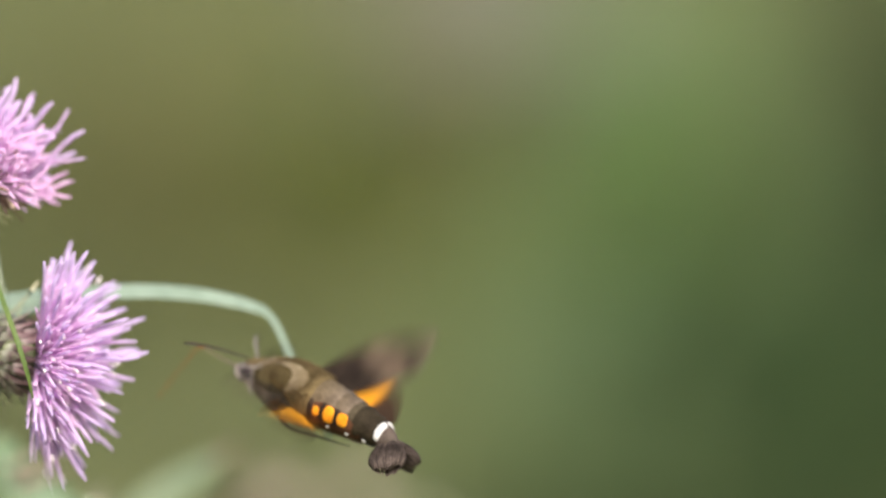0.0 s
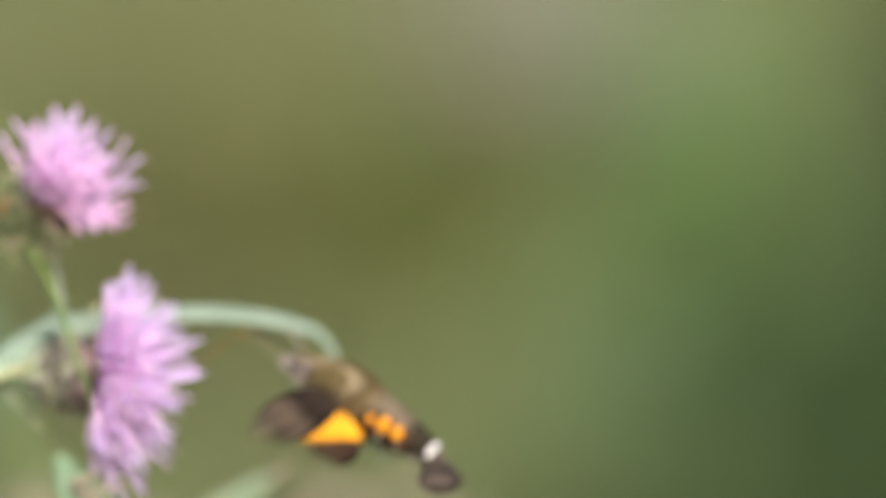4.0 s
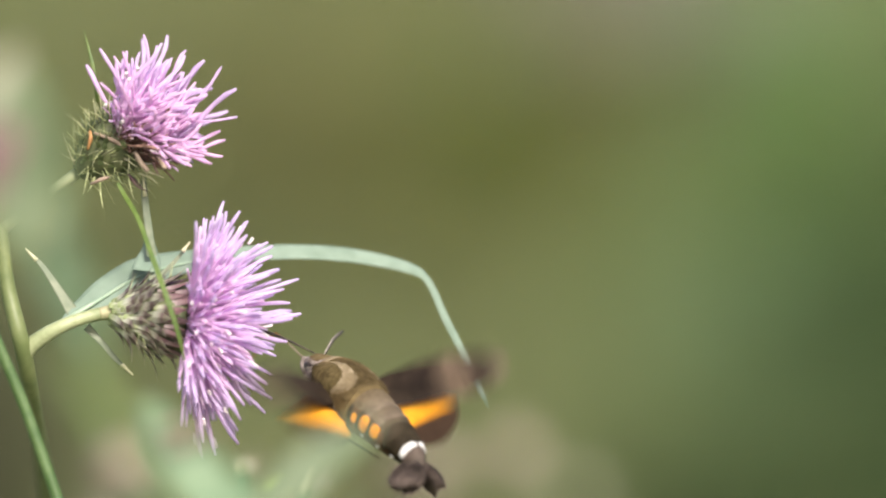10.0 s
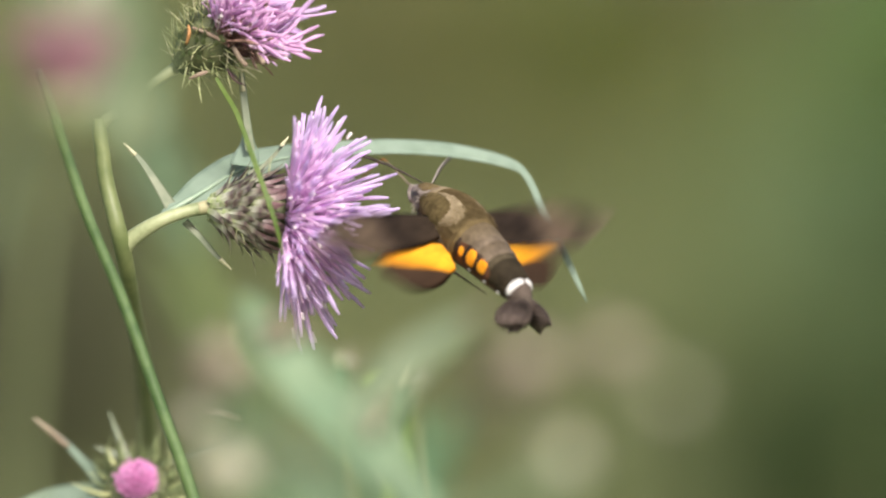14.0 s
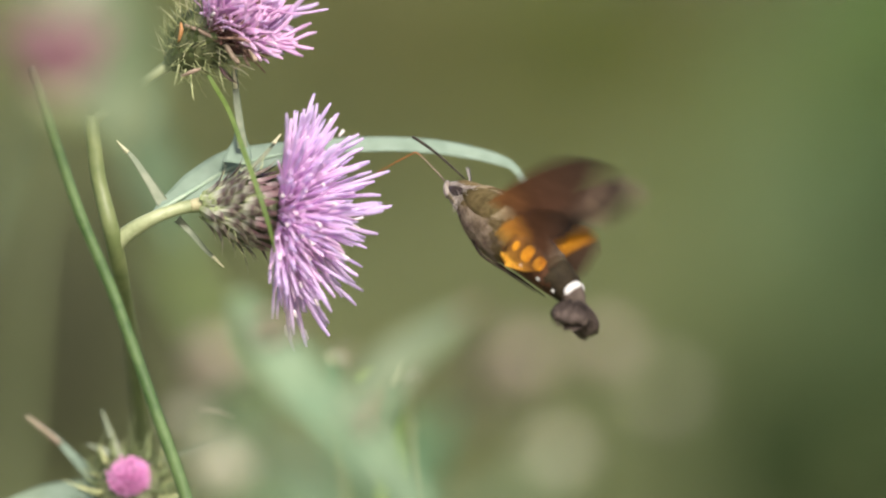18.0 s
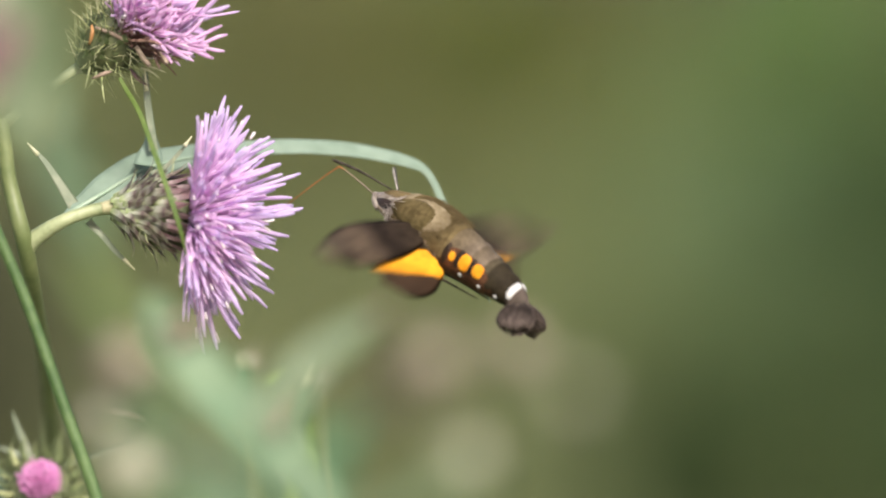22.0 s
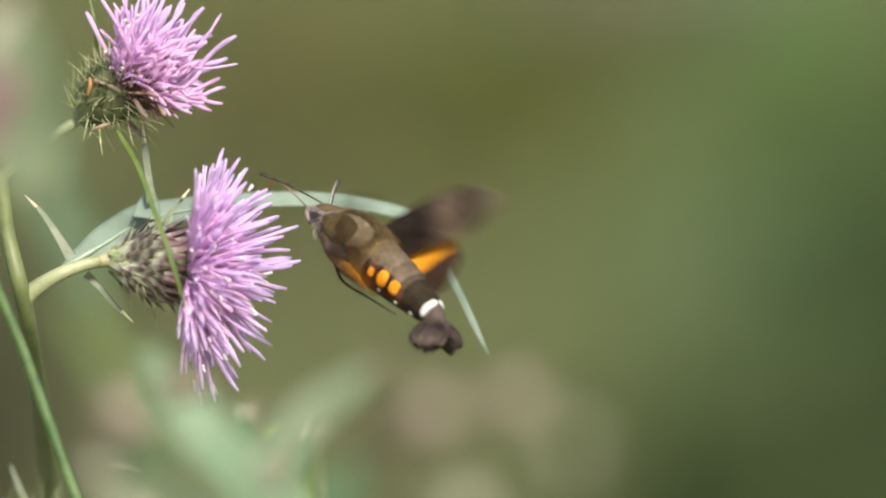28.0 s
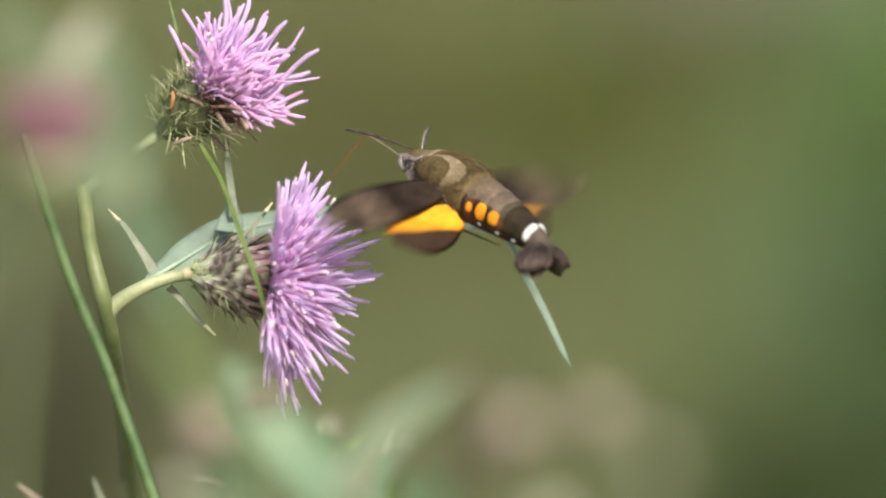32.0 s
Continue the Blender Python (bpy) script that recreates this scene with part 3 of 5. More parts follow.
def main_thistle():
    foot = Vector((at(300, 441, 0.05).x, 0.09, 0.0))
    plant = thing("thistle_plant", foot, "thistle with two pink-violet flower heads and narrow grey-green leaves", "thistle", "thistles")

    def bit(name, me, mat, label=""):
        return part(name, me, M[mat], plant, label)

    bit("stem", tube("stem", [foot - Vector((0, 0, 0.01)), at(380, 4500, 0.06), at(300, 1500, 0.06), at(262, 930, 0.10), at(243, 720, 0.055), at(218, 560, 0.014), at(199, 455, 0.0), at(173, 350, 0.0), at(164, 285, 0.0), at(160, 254, 0.0), at(158, 232, 0.0)],
                     [0.0028, 0.0022, 0.0016, 0.0013, 0.0013, 0.00125, 0.0014, 0.0013, 0.00125, 0.00125, 0.0010], 10, 70, foot), "stem", "ridged yellow-green stem")
    bit("stalk", tube("stalk", [at(161, 246, 0.001), at(176, 230, 0.0), at(215, 200, 0.001), at(250, 172, 0.003), at(297, 140, 0.0052)], [0.001, 0.00085, 0.0008, 0.0008, 0.001], 10, 24, foot), "stalk")
    bit("stalk", tube("stalk", [at(203, 462, 0.001), at(222, 440, 0.0), at(268, 412, -0.001), at(320, 394, 0.0), at(366, 387, 0.0)], [0.0013, 0.00135, 0.0011, 0.00105, 0.00125], 10, 28, foot), "stalk", "cream-green flower stalk")
    bit("stalk", tube("stalk", [at(335, 391, 0.0), at(350, 388.5, 0.0), at(369, 387, 0.0)], [0.00104, 0.0012, 0.0015], 10, 8, foot), "blush", "pinkish top of the flower stalk")
    # the long arching leaf with its lobes
    face = (UP * 0.42 + BACK * 0.9).normalized()
    arch = bit("leaf", blade("leaf", [at(272, 402, 0.002), at(300, 384, 0.003), at(344, 358, 0.004), at(404, 322, 0.007), at(470, 302, 0.010), at(574, 286, 0.014), at(674, 281, 0.016), at(760, 285, 0.018), at(835, 297, 0.019), at(885, 311, 0.018),
                                      at(908, 324, 0.0175), at(925, 350, 0.017), at(946, 398, 0.016), at(975, 455, 0.015), at(1003, 515, 0.014), at(1022, 556, 0.014)],
                             [0.0012, 0.0032, 0.0056, 0.0060, 0.0044, 0.0028, 0.0026, 0.0025, 0.0022, 0.0018, 0.0012, 0.0011, 0.0012, 0.0011, 0.0009, 0.0002], face, 84, 0.05, 0.00022, foot, 0.012), "leaf", "long arching grey-green leaf with a hanging tip")
    part("midrib", tube("midrib", [at(272, 403, 0.0012), at(344, 360, 0.0036), at(404, 325, 0.0066), at(474, 304, 0.0096), at(560, 292, 0.0136)], [0.0005, 0.00035, 0.0003, 0.00025, 0.0001], 6, 24, foot), M["rib"], arch)
    part("leaf_web", blade("leaf_web", [at(416, 316, 0.0030), at(420, 296, 0.0045), at(422, 276, 0.0060), at(421, 252, 0.0076)], [0.0046, 0.0040, 0.0024, 0.0012], face, 12, 0.05, 0.0002, foot), M["leaf"], arch)
    for pts, ws in (([(288, 392), (262, 350), (234, 308), (206, 278)], [0.0022, 0.0014, 0.0010, 0.0003]),
                    ([(426, 288), (422, 250), (416, 205), (411, 150)], [0.0017, 0.0013, 0.0012, 0.0010]),
                    ([(310, 414), (336, 440), (362, 470), (390, 496)], [0.0014, 0.0010, 0.0008, 0.0001]),
                    ([(424, 332), (450, 316), (474, 290), (492, 266)], [0.0013, 0.0008, 0.0006, 0.0002])):
        lobe = bit("leaf_lobe", blade("leaf_lobe", [at(u, v, 0.003) for u, v in pts], ws, (BACK + UP * 0.4 + RIGHT * 0.2), 18, 0.3, 0.00018, foot), "lobe")
        u, v = pts[-1]
        u0, v0 = pts[-2]
        part("spine", tube("spine", [at(u0 * 0.6 + u * 0.4, v0 * 0.6 + v * 0.4, 0.002), at(u * 1.12 - u0 * 0.12, v * 1.12 - v0 * 0.12, 0.002)], [0.0004, 0.0001], 6, 6, foot), M["pale_spine"], lobe, "straw-coloured spine")
    # the thin blade that hangs from the upper head
    bit("leaf", blade("leaf", [at(366, 160, -0.0035), at(378, 182, -0.0045), at(402, 224, -0.0075), at(430, 300, -0.0115), at(455, 370, -0.0145), at(474, 430, -0.0145), at(484, 473, -0.013)],
                      [0.0005, 0.0008, 0.0009, 0.0009, 0.0009, 0.0007, 0.0003], (BACK + RIGHT * 0.5), 30, 0.35, 0.00015, foot), "thin_blade", "thin green leaf blade")
    bit("leaf", blade("leaf", [at(338, 40, 0.008), at(330, 0, 0.005), at(322, -50, 0.005), at(306, -112, 0.006)], [0.0012, 0.0008, 0.0006, 0.0001], BACK, 16, 0.3, 0.00015, foot), "thin_blade", "upright pointed leaf behind the flower")
    # lower head, seen from the side
    open_head(plant, foot, at(361, 389, 0.0), RIGHT - UP * 0.10 + BACK * 0.06, 0.0122, 0.0064, 11)
    # upper head, half withered
    top = fading_head(plant, foot, at(298, 140, 0.004), RIGHT * 0.78 + UP * 0.60 + BACK * 0.22, 0.0108, 0.0050, 12)
    turn = top.matrix_basis.to_3x3().inverted()
    for (u0, v0), (u1, v1), bend in (((392, 40), (287, -33), 2), ((385, 20), (360, -78), 1), ((410, -10), (457, -97), 4), ((430, -5), (497, -85), 3), ((480, 10), (573, -18), 5), ((490, 40), (580, 52), 6)):
        d = at(u1, v1, 0.002) - at(u0, v0, 0.002)
        part("floret", CURLY[bend], M["aged_floret"], top, "long stray floret", Matrix.Translation(turn @ (at(u0, v0, 0.002) - at(300, 134, 0.004))) @ aim(Vector(), turn @ d, 1.3 * bend, d.length / (0.017 * (0.8 + 0.05 * bend)) * 1.02))
    for u0, v0, u1, v1, near, mat, label in ((313, 100, 317, 66, -0.0015, "rust", "rust-brown withered bract"), (318, 161, 352, 148, -0.0015, "tan", "tan withered bract"), (324, 70, 390, 104, -0.0022, "tan", "tan withered bract")):
        bit("withered_bract", tube("withered_bract", [at(u0, v0, near), at((u0 + u1) / 2 + 3, (v0 + v1) / 2 - 2, near - 0.0007), at(u1, v1, near)], [0.0002, 0.00036, 0.0002], 6, 8, foot), mat, label)
    for pts in (((396, 104), (408, 124), (420, 138)), ((436, 106), (444, 122), (450, 134))):
        bit("withered_floret", tube("withered_floret", [at(u, v, -0.0035 - 0.0004 * k) for k, (u, v) in enumerate(pts)], [0.00036, 0.00046, 0.00036], 7, 8, foot), "tan", "thick curled tan floret")
    for pts, mat in (([(412, 138), (430, 143), (448, 150)], "pale_spine"), ([(404, 142), (420, 148), (438, 160)], "pale_spine"), ([(384, 144), (398, 156), (413, 170)], "purple_bract"), ([(388, 150), (402, 166), (420, 174)], "purple_bract"),
                     ([(314, 140), (310, 158), (305, 180)], "spine"), ([(334, 150), (336, 178), (340, 204)], "spine"), ([(326, 148), (322, 160), (312, 176)], "spine")):
        bit("spine", tube("spine", [at(u, v, 0.0) for u, v in pts], [0.0002, 0.00016, 0.00004], 5, 8, foot), mat, "long spine under the flower cup")
    bug = Vector(at(452, 24, -0.005))
    bit("small_seed", tube("seed", [bug, bug + RIGHT * 0.0004 - UP * 0.0014], [0.0005, 0.0003], 7, 6, foot), "withered", "dark brown speck in the florets")
    return plant


def bud_thistle():
    foot = Vector((at(150, 441, 0.05).x, 0.03, 0.0))
    plant = thing("thistle_bud", foot, "young thistle bud with a pink top and green spines", "thistle", "thistles")
    c = at(226, 872, 0.028)
    part("stem", tube("stem", [foot - Vector((0, 0, 0.01)), at(190, 4000, 0.02), at(215, 1600, 0.012), at(226, 960, 0.030)], [0.0026, 0.0022, 0.0014, 0.0012], 10, 30, foot), M["stem"], plant)
    axis = BACK * 0.85 + UP * 0.5
    cup = part("flower_head", lathe("cup", [(f * 0.011, cup_radius(f, 0.0050)) for f in (0, 0.1, 0.25, 0.4, 0.6, 0.8, 0.95)], 20, 0.03), M["cup"], plant, "round green cup", aim(c - axis.normalized() * 0.009 - UP * 0.001 - foot, axis))
    rng = random.Random(4)
    knob = [rod_mesh("floret", 0.0034, 0.1 * k, 0.00022, 0.00016, 5, 4) for k in range(3)]
    for i in range(230):
        q, a = math.sqrt((i + 0.5) / 230), i * 2.39996
        part("floret", rng.choice(knob), M["bud"], cup, m=aim(Vector((math.cos(a) * q * 0.0026, math.sin(a) * q * 0.0026, 0.0105 - 0.0012 * q * q)), Vector((math.cos(a) * q * 0.35, math.sin(a) * q * 0.35, 1)), a, rng.uniform(0.72, 1.14)))
    for i in range(150):
        f, a = 0.1 + 0.87 * (i + 0.5) / 150, i * 2.39996
        out = Vector((math.cos(a), math.sin(a), 0))
        part("spine", rng.choice(BRACTS if i % 2 else SPINES), M["bud_bract" if i % 5 else "spine"], cup, m=aim(out * cup_radius(f, 0.005) * 0.95 + Vector((0, 0, f * 0.011)), out + Vector((0, 0, 0.25 + f * 0.55)), a, rng.uniform(0.6, 1.0)))
    for pts, ws, mat in (([(200, 880), (140, 900), (60, 920), (-40, 950)], [0.001, 0.0045, 0.0055, 0.002], "leaf"),
                         ([(168, 880), (130, 838), (92, 800), (44, 764)], [0.0026, 0.0016, 0.0011, 0.0006], "leaf"),
                         ([(216, 850), (203, 818), (188, 782), (176, 750)], [0.0014, 0.0012, 0.0009, 0.0003], "lobe"), ([(206, 838), (190, 828), (170, 820), (148, 812)], [0.0012, 0.0011, 0.0009, 0.0002], "lobe"),
                         ([(255, 850), (300, 836), (345, 820), (384, 806)], [0.0005, 0.0004, 0.0004, 0.0001], "lobe")):
        part("leaf", blade("leaf", [at(u, v, 0.030) for u, v in pts], ws, BACK + UP * 0.5, 18, 0.3, 0.0002, foot), M[mat], plant)
    part("spine", tube("spine", [at(104, 812, 0.0293), at(70, 784, 0.0293), at(42, 762, 0.0293)], [0.0005, 0.00058, 0.0003], 6, 8, foot), M["husk"], plant, "straw-coloured leaf tip")


def rush():
    foot = Vector((at(900, 441, -0.01).x, 0.02, 0.0))
    ob = thing("rush_stem", foot, "smooth dark green rush stem", "rush")
    part("stem", tube("stem", [foot - Vector((0, 0, 0.01)), at(780, 5000, -0.012), at(640, 3000, -0.012), at(520, 1900, -0.012), at(440, 1350, -0.012), at(378, 1080, -0.012), at(326, 905, -0.012), at(268, 741, -0.012), at(200, 552, -0.012), at(140, 408, -0.0125), at(102, 296, -0.013), at(68, 196, -0.014), at(50, 146, -0.015)],
                          [0.0013, 0.0013, 0.0012, 0.0012, 0.0011, 0.00105, 0.00105, 0.001, 0.00095, 0.0009, 0.00085, 0.0008, 0.0006], 12, 90, foot), M["rush"], ob)
    part("node", tube("node", [at(139, 408, -0.0125), at(136, 415, -0.0125)], [0.0003, 0.0002], 6, 4, foot), M["pale_spine"], ob)


def near_thistle():
    """A head and its leaves close to the lens, far out of focus."""
    foot = Vector((at(60, 441, -0.36).x, at(0, 0, -0.36).y, 0.0))
    ob = thing("near_thistle", foot, "thistle with a pink head close to the lens, blurred", "thistle", "thistles")
    part("stem", tube("stem", [foot - Vector((0, 0, 0.01)), at(20, 3500, -0.3), at(10, 1200, -0.26), at(40, 600, -0.24), at(80, 290, -0.2), at(100, 244, -0.21)], [0.002, 0.0016, 0.001, 0.0007, 0.0006, 0.0006], 8, 30, foot), M["stem"], ob)
    head = part("flower_head", lathe("cup", [(f * 0.005, cup_radius(f, 0.003)) for f in (0, 0.1, 0.3, 0.5, 0.7, 0.95)], 14), M["stalk"], ob, "pale green cup", aim(at(100, 246, -0.21) - foot, UP))
    for i in range(140):
        q, a = math.sqrt((i + 0.5) / 140), i * 2.39996
        part("floret", FLORETS[i % 14], M["blurred_pink"], head, m=aim(Vector((math.cos(a) * q * 0.0025, math.sin(a) * q * 0.0025, 0.0035)), Vector((math.cos(a) * q * 0.5, math.sin(a) * q * 0.5, 1.0)), a, 0.62))
    for pts, ws, depth in (([(228, 270), (214, 222), (200, 150), (194, 50), (204, -40)], [0.004, 0.0112, 0.0128, 0.012, 0.004], -0.18),
                           ([(-40, 500), (-22, 400), (8, 300), (40, 200)], [0.001, 0.0022, 0.0024, 0.0006], -0.22),
                           ([(120, 60), (70, 0), (20, -50), (-40, -80)], [0.002, 0.005, 0.005, 0.001], -0.25)):
        part("leaf", blade("leaf", [at(u, v, depth) for u, v in pts], ws, BACK + UP, 18, 0.15, 0.0002, foot), M["veil"], ob)
    part("leaf", blade("leaf", [at(u, v, -0.2) for u, v in ((96, 64), (126, 22), (160, -30), (198, -84))], [0.001, 0.003, 0.0036, 0.0008], BACK + UP, 16, 0.15, 0.0002, foot), M["fluff"], ob, "pale dry leaf")


def low_leaves():
    """Out-of-focus thistle leaves under the flowers, before and behind them."""
    foot = Vector((at(620, 441, 0.1).x, at(0, 0, 0.31).y, 0.0))
    ob = thing("thistle_foliage", foot, "blurred pale green thistle leaves under the flowers", "thistle", "thistles")
    part("stem", tube("stem", [foot - Vector((0, 0, 0.01)), at(700, 3500, 0.31), at(690, 1300, 0.31), at(640, 950, 0.31)], [0.0028, 0.0024, 0.002, 0.0012], 8, 24, foot), M["stem"], ob)
    for k, (pts, ws, depth) in enumerate((([(640, 960), (570, 880), (470, 830), (350, 800)], [0.004, 0.009, 0.008, 0.001], 0.36),
                           ([(470, 760), (380, 620), (320, 530), (270, 440)], [0.003, 0.006, 0.006, 0.002], 0.42),
                           ([(330, 470), (300, 390), (262, 300), (226, 190)], [0.003, 0.0085, 0.010, 0.003], 0.3),
                           ([(660, 960), (700, 860), (690, 780), (660, 700)], [0.004, 0.008, 0.006, 0.001], 0.34),
                           ([(650, 980), (560, 960), (450, 940), (330, 940)], [0.004, 0.010, 0.008, 0.001], 0.42),
                           ([(660, 990), (720, 900), (770, 800), (800, 740)], [0.004, 0.007, 0.006, 0.001], 0.28),
                           ([(670, 960), (690, 870), (706, 800), (712, 745)], [0.002, 0.0035, 0.003, 0.0005], 0.08), ([(640, 980), (672, 860), (690, 760), (682, 690)], [0.003, 0.006, 0.005, 0.001], 0.24),
                           ([(640, 990), (860, 930), (960, 880), (1040, 860)], [0.003, 0.007, 0.006, 0.001], 0.4))):
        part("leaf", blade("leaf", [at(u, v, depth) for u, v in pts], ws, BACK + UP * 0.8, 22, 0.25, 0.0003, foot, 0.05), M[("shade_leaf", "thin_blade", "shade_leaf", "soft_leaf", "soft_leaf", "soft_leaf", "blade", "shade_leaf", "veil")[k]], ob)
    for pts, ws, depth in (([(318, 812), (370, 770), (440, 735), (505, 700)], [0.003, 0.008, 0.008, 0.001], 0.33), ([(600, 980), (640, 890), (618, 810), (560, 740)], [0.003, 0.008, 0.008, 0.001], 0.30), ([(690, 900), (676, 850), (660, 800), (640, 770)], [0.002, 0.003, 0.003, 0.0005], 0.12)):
        # the deeper leaves get the green with shade in its colour
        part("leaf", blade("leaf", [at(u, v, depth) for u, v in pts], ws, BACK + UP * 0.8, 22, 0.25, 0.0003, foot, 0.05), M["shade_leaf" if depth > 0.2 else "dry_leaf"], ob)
    for pts in ([(688, 806), (694, 790), (704, 774), (712, 764)], [(626, 716), (638, 704), (652, 694), (664, 690)]):
        part("leaf_tip", blade("leaf_tip", [at(u, v, 0.09) for u, v in pts], [0.0004, 0.0018, 0.0016, 0.0003], BACK + UP * 0.6, 10, 0.2, 0.0002, foot), M["blade"], ob, "fresh green leaf tip")
    for pts in ([(352, 750), (372, 752), (392, 757), (412, 765)],):
        part("spine", tube("spine", [at(u, v, 0.03) for u, v in pts], [0.00012, 0.00022, 0.0002, 0.00006], 6, 10, foot), M["fluff"], ob, "straw-coloured leaf spine")
    foot = Vector((at(560, 441, -0.17).x, at(0, 0, -0.17).y, 0.0))
    ob = thing("front_thistle", foot, "thistle leaves with straw-coloured spines before the flowers", "thistle", "thistles")
    part("stem", tube("stem", [foot - Vector((0, 0, 0.01)), at(560, 4000, -0.17), at(545, 1500, -0.17), at(525, 1010, -0.17)], [0.0026, 0.0022, 0.0016, 0.001], 8, 24, foot), M["stem"], ob)
    for pts, ws, depth in (([(596, 806), (636, 748), (690, 684), (764, 622), (836, 575)], [0.0015, 0.0046, 0.0064, 0.0048, 0.0004], -0.17),):
        part("leaf", blade("leaf", [at(u, v, depth) for u, v in pts], ws, BACK + UP * 0.8, 22, 0.25, 0.00025, foot, 0.04), M["dry_leaf"], ob)
    part("spine", tube("spine", [at(812, 590, -0.172), at(838, 572, -0.172), at(852, 558, -0.172)], [0.0003, 0.0005, 0.0001], 6, 8, foot), M["husk"], ob, "straw-coloured leaf tip")
    wide = part("leaf", blade("leaf", [at(u, v, -0.135) for u, v in ((770, 990), (690, 868), (608, 782), (524, 698), (456, 618), (418, 545))], [0.004, 0.0075, 0.0095, 0.0092, 0.0072, 0.002], BACK + UP * 0.6, 24, 0.2, 0.00025, foot, 0.05), M["low_leaf"], ob, "broad light green leaf with straw-coloured spines")
    for pts in ([(455, 630), (500, 612), (556, 589)], [(440, 600), (474, 590), (492, 572)], [(640, 790), (668, 750), (680, 716)]):
        part("spine", tube("spine", [at(u, v, -0.137) for u, v in pts], [0.0009, 0.0006, 0.0001], 6, 8, foot), M["husk"], wide)
    for pts, depth in (([(600, 760), (594, 710), (588, 668), (580, 645)], -0.06), ([(660, 860), (680, 780), (700, 710), (722, 655)], -0.06)):
        lobe = part("leaf_lobe", blade("leaf_lobe", [at(u, v, depth) for u, v in pts], [0.0012, 0.0016, 0.0016, 0.0002], BACK, 14, 0.3, 0.0002, foot), M["soft_leaf"], ob)
        part("spine", tube("spine", [at(*pts[2], depth), at(*pts[3], depth)], [0.0006, 0.0001], 6, 6, foot), M["pale_spine"], lobe)


def seed_heads():
    """Pale withered heads behind, that blur into discs."""
    for k, (u, v, depth, r, label) in enumerate(((984, 833, 0.42, 0.0048, "pale"), (380, 665, 0.32, 0.0052, "pinkish"), (388, 856, 0.26, 0.0052, "pale"), (1070, 640, 0.42, 0.0048, "pinkish"),
                                                 (925, 665, 0.42, 0.0055, "pinkish"), (1170, 720, 0.6, 0.004, "pale"), (330, 768, 0.27, 0.0030, "pale"), (596, 664, 0.085, 0.0014, "pale"), (716, 686, 0.075, 0.0008, "pale"))):
        c = at(u, v, depth)
        foot = Vector((c.x + 0.02, c.y + 0.02, 0))
        ob = thing("seed_head", foot, f"withered {label} seed head on a thin stalk, blurred", "seed head", "withered heads behind")
        part("stalk", tube("stalk", [foot - Vector((0, 0, 0.01)), foot.lerp(c, 0.6) + RIGHT * 0.006, c], [0.0014, 0.001, 0.0006], 6, 16, foot), M["stem"], ob)
        ball = part("flower_head", lathe("head", [(-r + 2 * r * i / 8, max(r * math.sin(math.pi * i / 8), 0.0002)) for i in range(9)], 14, 0.08), M["fluff"] if label == "pale" else M["dusty"], ob, m=Matrix.Translation(c - foot))
        for i in range(24):
            a, z = i * 2.39996, 1 - 2 * (i + 0.5) / 24
            d = Vector((math.cos(a) * math.sqrt(1 - z * z), math.sin(a) * math.sqrt(1 - z * z), z))
            part("tuft", SPINES[i % 6], M["fluff"], ball, m=aim(d * r * 0.9, d, a, 0.7))


# ---- the hawkmoth ----
STATIONS = np.array([  # along the body, half width, half height, centre height, in mm
    (15.8, 0.25, 0.3, -0.5), (15.0, 0.8, 0.85, -0.45), (13.4, 1.75, 1.9, -0.2), (11.6, 2.35, 2.5, -0.1), (10.4, 2.8, 2.9, 0.0), (8.5, 3.3, 3.8, 0.0), (6.0, 3.95, 4.45, 0.0), (3.0, 4.15, 4.6, 0.0),
    (0.5, 4.05, 4.2, 0.0), (-2.0, 3.9, 3.7, 0.0), (-5.0, 3.75, 3.4, -0.05), (-8.0, 3.3, 3.0, -0.2), (-11.0, 2.8, 2.5, -0.4), (-13.0, 2.2, 2.0, -0.7), (-14.5, 1.5, 1.4, -1.0), (-15.6, 0.8, 0.8, -1.2)])


def skin(x, a, off=0.0):
    """A point of the moth's skin: x along it (mm), a degrees from the back to the left side, off mm above it."""
    w, h, c = (np.interp(-x, -STATIONS[:, 0], STATIONS[:, k]) for k in (1, 2, 3))
    return Vector((x, (w + off) * math.sin(radians(a)), c + (h + off) * math.cos(radians(a)))) * 0.001


def hull(name, x0, x1, n, sides=26, off=0.0, rings=0.0):
    verts, faces = [], []
    for i in range(n):
        x = x0 + (x1 - x0) * i / (n - 1)
        o = off - rings * abs(math.sin(x * math.pi / 2.3)) ** 6
        for k in range(sides):
            verts.append(skin(x, 360 * k / sides, o))
    for i in range(n - 1):
        for k in range(sides):
            k2 = (k + 1) % sides
            faces.append((i * sides + k, (i + 1) * sides + k, (i + 1) * sides + k2, i * sides + k2))
    faces += [tuple(range(sides)), tuple((n - 1) * sides + k for k in range(sides))[::-1]]
    return mesh_of(name, verts, faces)


